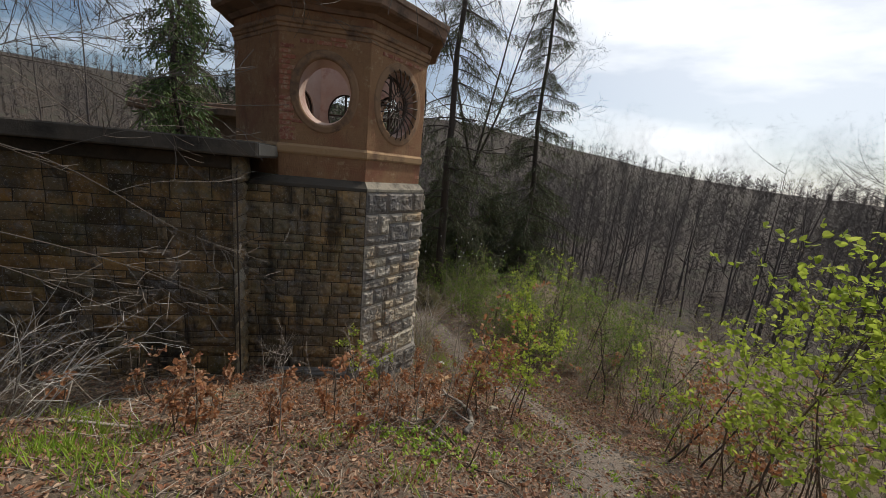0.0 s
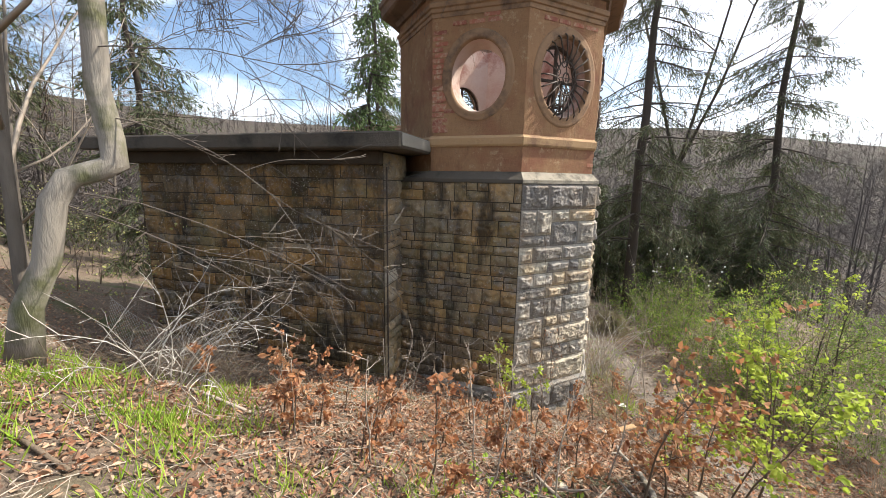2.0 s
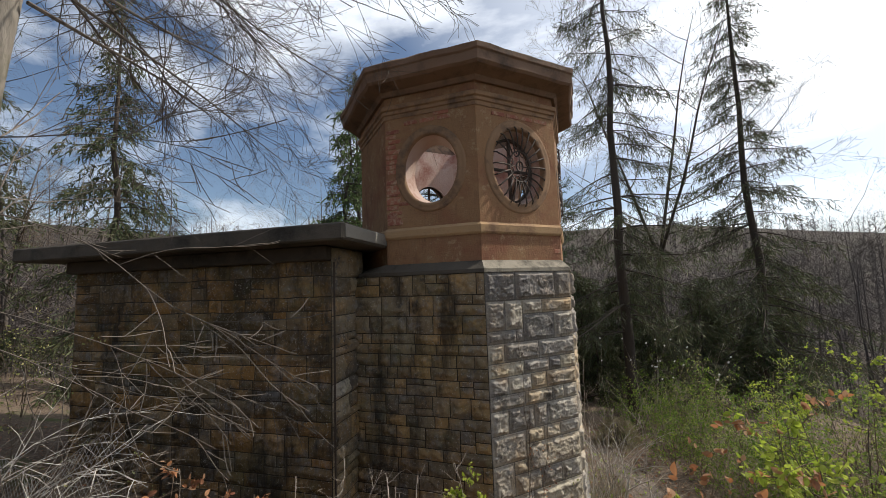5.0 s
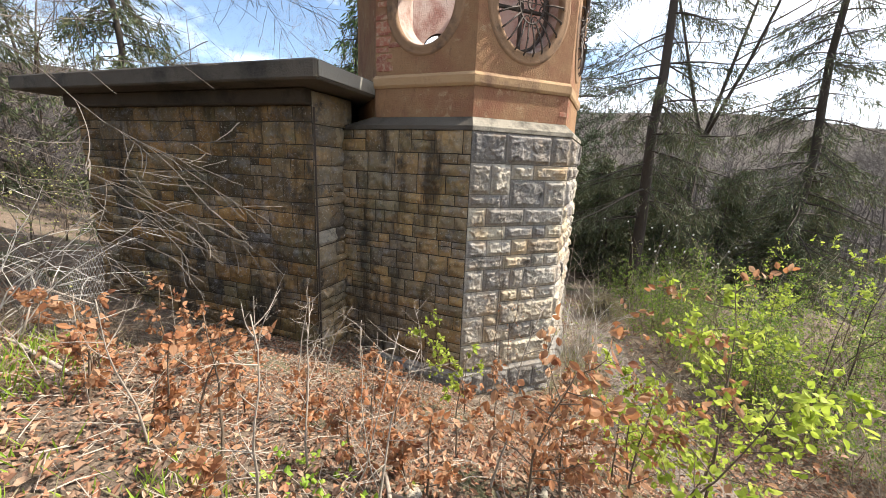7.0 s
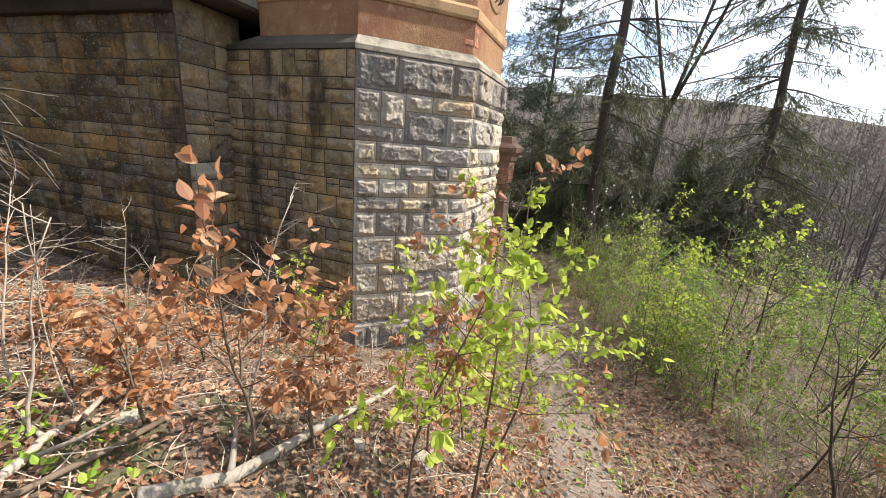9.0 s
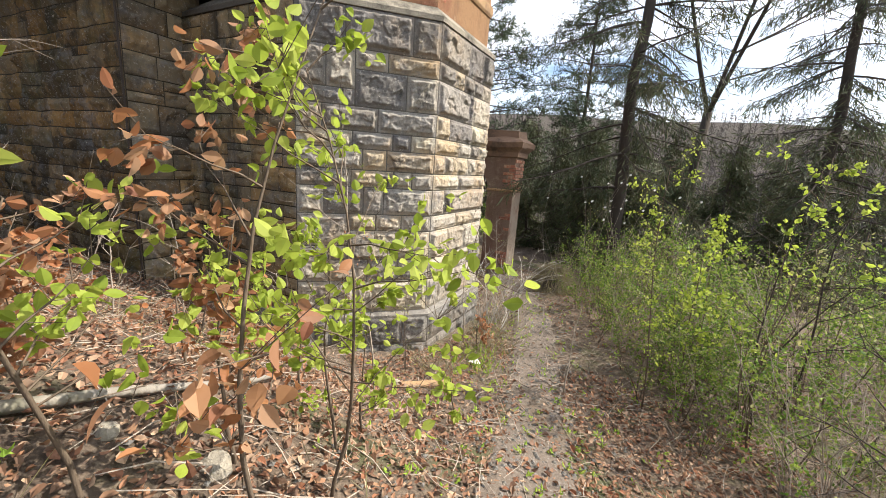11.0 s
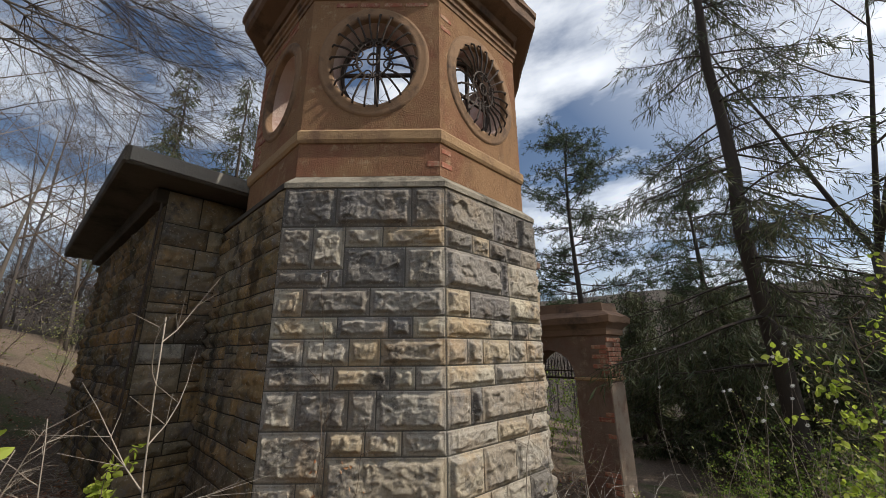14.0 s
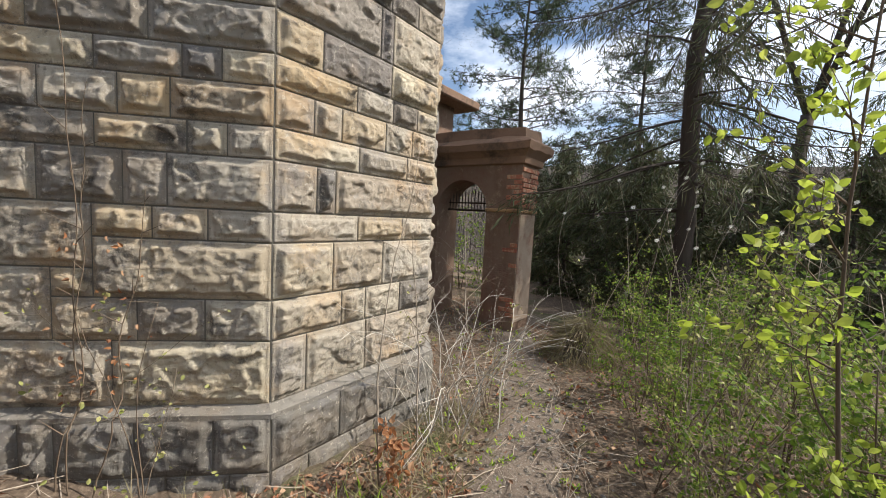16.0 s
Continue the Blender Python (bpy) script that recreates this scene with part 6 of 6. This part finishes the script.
    def knot(u, v):
        o = p.lerp(q, u)
        return Vector((o.x, o.y + 0.1 * v, ground_z(o.x, o.y) + 0.02 + v * (0.78 - 0.12 * math.sin(u * 5))))

    for i in range(-12, 34):
        for way in (1, -1):
            pts = [knot((i + way * k * 0.999) / 33.0 if way == 1 else (i + 12 - k) / 33.0, k / 12.0) for k in range(13) if 0 <= ((i + k) if way == 1 else (i + 12 - k)) <= 33]
            if len(pts) > 1:
                g.tube(pts, [0.002] * len(pts), 3, False)
    g.tube([knot(i / 33.0, 1.0) for i in range(34)], [0.0022] * 34, 4, False)
    tagged(part("wire_fence", g, M_WIRE), "sagging galvanised diamond wire mesh behind the brushwood", "fence", kind="stuff")
    # the rotten stump
    g = Geo()
    sx, sy = -0.72, 11.55
    z = ground_z(sx, sy)
    rings = []
    for h, rad in ((-0.1, 0.24), (0.08, 0.19), (0.2, 0.17), (0.34, 0.16)):
        rings.append([Vector((sx + rad * (1 + 0.12 * noise.noise((j, h * 4, 3))) * math.cos(j / 14 * 2 * math.pi), sy + rad * math.sin(j / 14 * 2 * math.pi), z + h + (0.22 * noise.noise((j * 1.3, 0, 8)) if h > 0.3 else 0))) for j in range(14)])
    g.rings(rings)
    g.f.append(tuple(range(len(g.v) - 14, len(g.v))))
    tagged(part("tree_stump", g, M_BARK_GREY), "mossy grey tree stump beside the path", "stump")


build_brush()


# ---- forest floor ----
def build_floor():
    r = random.Random(23)
    g = Geo()
    n = 0
    while n < 104000:
        x, y = (r.uniform(-4.2, 4.2), r.uniform(0.8, 9.0)) if n % 2 else (r.uniform(-9.0, 6.5), -3.0 + 15.5 * r.random() ** 1.15)
        if inside_walls(x, y):
            continue
        path = abs(x - path_x(y))
        if y > 3.2 and path < 0.3 and r.random() < 0.55:
            continue
        if noise.noise((x * 0.8, y * 0.8, 4)) < -0.25 and r.random() < 0.7:
            continue
        z = ground_z(x, y) + r.uniform(0.004, 0.03)
        a = r.uniform(0, 2 * math.pi)
        d = Vector((math.cos(a), math.sin(a), r.uniform(-0.35, 0.35))).normalized()
        s = (Vector((-d.y, d.x, r.uniform(-0.5, 0.5)))).normalized()
        ln = 0.014 + 0.044 * r.random() ** 1.3
        g.oval_leaf(Vector((x, y, z)), d, s, ln, ln * r.uniform(0.45, 0.7), r.uniform(-0.5, 0.7), r.uniform(-0.6, 0.6))
        n += 1
    tagged(part("leaf_litter", g, M_LITTER), "brown fallen beech leaves covering the slope", "leaves", kind="stuff")

    g = Geo()
    for i in range(6500):
        x, y = r.uniform(-6, 4.4), r.uniform(-0.5, 11)
        if inside_walls(x, y):
            continue
        a, ln = r.uniform(0, 2 * math.pi), r.uniform(0.08, 0.4)
        p = Vector((x, y, ground_z(x, y) + 0.012))
        e = Vector((x + ln * math.cos(a), y + ln * math.sin(a), 0))
        e.z = ground_z(e.x, e.y) + r.uniform(0.01, 0.09)
        m = p.lerp(e, 0.5) + rand_dir(r) * ln * 0.08
        m.z = max(m.z, ground_z(m.x, m.y) + 0.01)
        w = r.uniform(0.0015, 0.004)
        g.tube([p, m, e], [w, w, w * 0.5], 3, False)
    tagged(part("dead_twigs", g, M_TWIG), "thin dead twigs scattered over the leaf litter", "twigs", kind="stuff")

    g = Geo()
    for i in range(5200):
        t = r.uniform(2.6, 12)
        cx = path_x(t)
        x, y = cx + r.gauss(0, 0.45), t
        if inside_walls(x, y):
            continue
        q = 0.004 + 0.022 * r.random() ** 2.2
        c = Vector((x, y, ground_z(x, y) + 0.012 + q * 0.25))
        vs = [c + Vector((dx * r.uniform(0.6, 1.2), dy * r.uniform(0.6, 1.2), dz * 0.6)) * q for dx, dy, dz in ((1, 0, 0), (0, 1, 0), (-1, 0, 0), (0, -1, 0), (0, 0, 1), (0, 0, -1))]
        g.add(vs, [(0, 1, 4), (1, 2, 4), (2, 3, 4), (3, 0, 4), (1, 0, 5), (2, 1, 5), (3, 2, 5), (0, 3, 5)])
    tagged(part("path_gravel", g, M_PLINTH), "small grey stones loose on the trodden path", "gravel", kind="stuff")

    g, h = Geo(), Geo()
    tufts = [(-1.75, 1.75), (-1.35, 2.35), (-1.0, 2.15), (-1.55, 2.9), (-0.75, 2.75), (-2.6, 2.1), (-2.9, 2.6), (-2.3, 3.1), (-2.0, 2.3), (-0.55, 1.55), (-1.9, 1.25), (0.2, 1.9), (0.45, 2.9), (-0.1, 2.4), (-2.7, 3.3), (-3.3, 3.1), (1.5, 4.5), (1.85, 3.15), (-0.35, 3.3), (0.05, 8.35), (0.3, 8.1)]
    tufts += [(r.uniform(-4.5, -1.2), r.uniform(0.6, 3.3)) for i in range(26)]
    for x, y in tufts:
        for q in range(80):
            a = r.uniform(0, 2 * math.pi)
            o = Vector((x + r.gauss(0, 0.14), y + r.gauss(0, 0.11), 0))
            o.z = ground_z(o.x, o.y) - 0.005
            d = Vector((0.55 * math.cos(a), 0.55 * math.sin(a), 1)).normalized()
            g.leaf(o, d, d.cross(rand_dir(r)).normalized(), r.uniform(0.04, 0.19), 0.010, 0.2)
    for i in range(170):
        x, y = 0.45 + r.gauss(0, 0.35), 3.65 + r.gauss(0, 0.22)
        o = Vector((x, y, ground_z(x, y) + 0.01))
        for q in range(r.randrange(2, 6)):
            a = r.uniform(0, 2 * math.pi)
            d = Vector((math.cos(a), math.sin(a), r.uniform(0.2, 0.9))).normalized()
            g.round_leaf(o + rand_dir(r) * 0.02 + Vector((0, 0, 0.03)), d, d.cross(Vector((0, 0, 1))).normalized(), r.uniform(0.02, 0.045), r.uniform(0.016, 0.034), 0.2, 0.2)
    for i in range(520):
        y = r.uniform(3.4, 12)
        x = path_x(y) + r.gauss(0, 0.75)
        if inside_walls(x, y):
            continue
        o = Vector((x, y, ground_z(x, y) + 0.006))
        for q in range(r.randrange(3, 9)):
            a, e = r.uniform(0, 2 * math.pi), r.uniform(0.1, 0.9)
            d = Vector((math.cos(a), math.sin(a), e)).normalized()
            g.oval_leaf(o + rand_dir(r) * 0.02 + Vector((0, 0, 0.02)), d, d.cross(Vector((0, 0, 1))).normalized(), r.uniform(0.015, 0.05), r.uniform(0.01, 0.024), 0.2, 0.2)
    for i in range(7500):
        x, y = r.uniform(-6, 7.5), r.uniform(-1, 13)
        if inside_walls(x, y) or (x < 3 and noise.noise((x * 0.9, y * 0.9, 11)) < 0.05) or (y > 3 and abs(x - path_x(y)) < 0.5):
            continue
        a = r.uniform(0, 2 * math.pi)
        d = Vector((math.cos(a), math.sin(a), r.uniform(0.2, 1.4))).normalized()
        h.leaf(Vector((x, y, ground_z(x, y))), d, d.cross(rand_dir(r)).normalized(), r.uniform(0.08, 0.3), 0.006, 0.1)
    for x, y in ((0.02, 8.25), (-0.1, 8.6), (0.12, 8.75), (-0.25, 9.1), (-0.5, 11.2), (-0.95, 11.35), (-0.55, 11.9), (0.05, 7.6), (-0.45, 9.5)):
        for q in range(110):
            a = r.uniform(0, 2 * math.pi)
            o = Vector((x + r.gauss(0, 0.12), y + r.gauss(0, 0.12), 0))
            o.z = ground_z(o.x, o.y) - 0.005
            d = Vector((math.cos(a), math.sin(a), r.uniform(0.3, 1.6))).normalized()
            h.leaf(o, d, d.cross(rand_dir(r)).normalized(), r.uniform(0.1, 0.34), 0.006, 0.1)
    for q in range(2400):
        a, k = r.uniform(0, 2 * math.pi), r.random()
        o = Vector((-0.72 + 0.42 * math.cos(a) * k, 11.55 + 0.42 * math.sin(a) * k, ground_z(-0.72, 11.55) + 0.55 * (1 - k * k) * r.uniform(0.7, 1.0)))
        d = Vector((math.cos(a) + r.uniform(-0.6, 0.6), math.sin(a) + r.uniform(-0.6, 0.6), r.uniform(-1.8, 0.3))).normalized()
        h.leaf(o, d, d.cross(rand_dir(r)).normalized(), r.uniform(0.08, 0.3), 0.008, 0.1)
    tagged(part("grass", g, M_GRASS), "tufts of fresh green grass among fallen leaves", "grass", kind="stuff")
    tagged(part("dry_grass", h, M_DRYGRASS), "bleached dry grass stalks lying over the slope", "grass", kind="stuff")


build_floor()
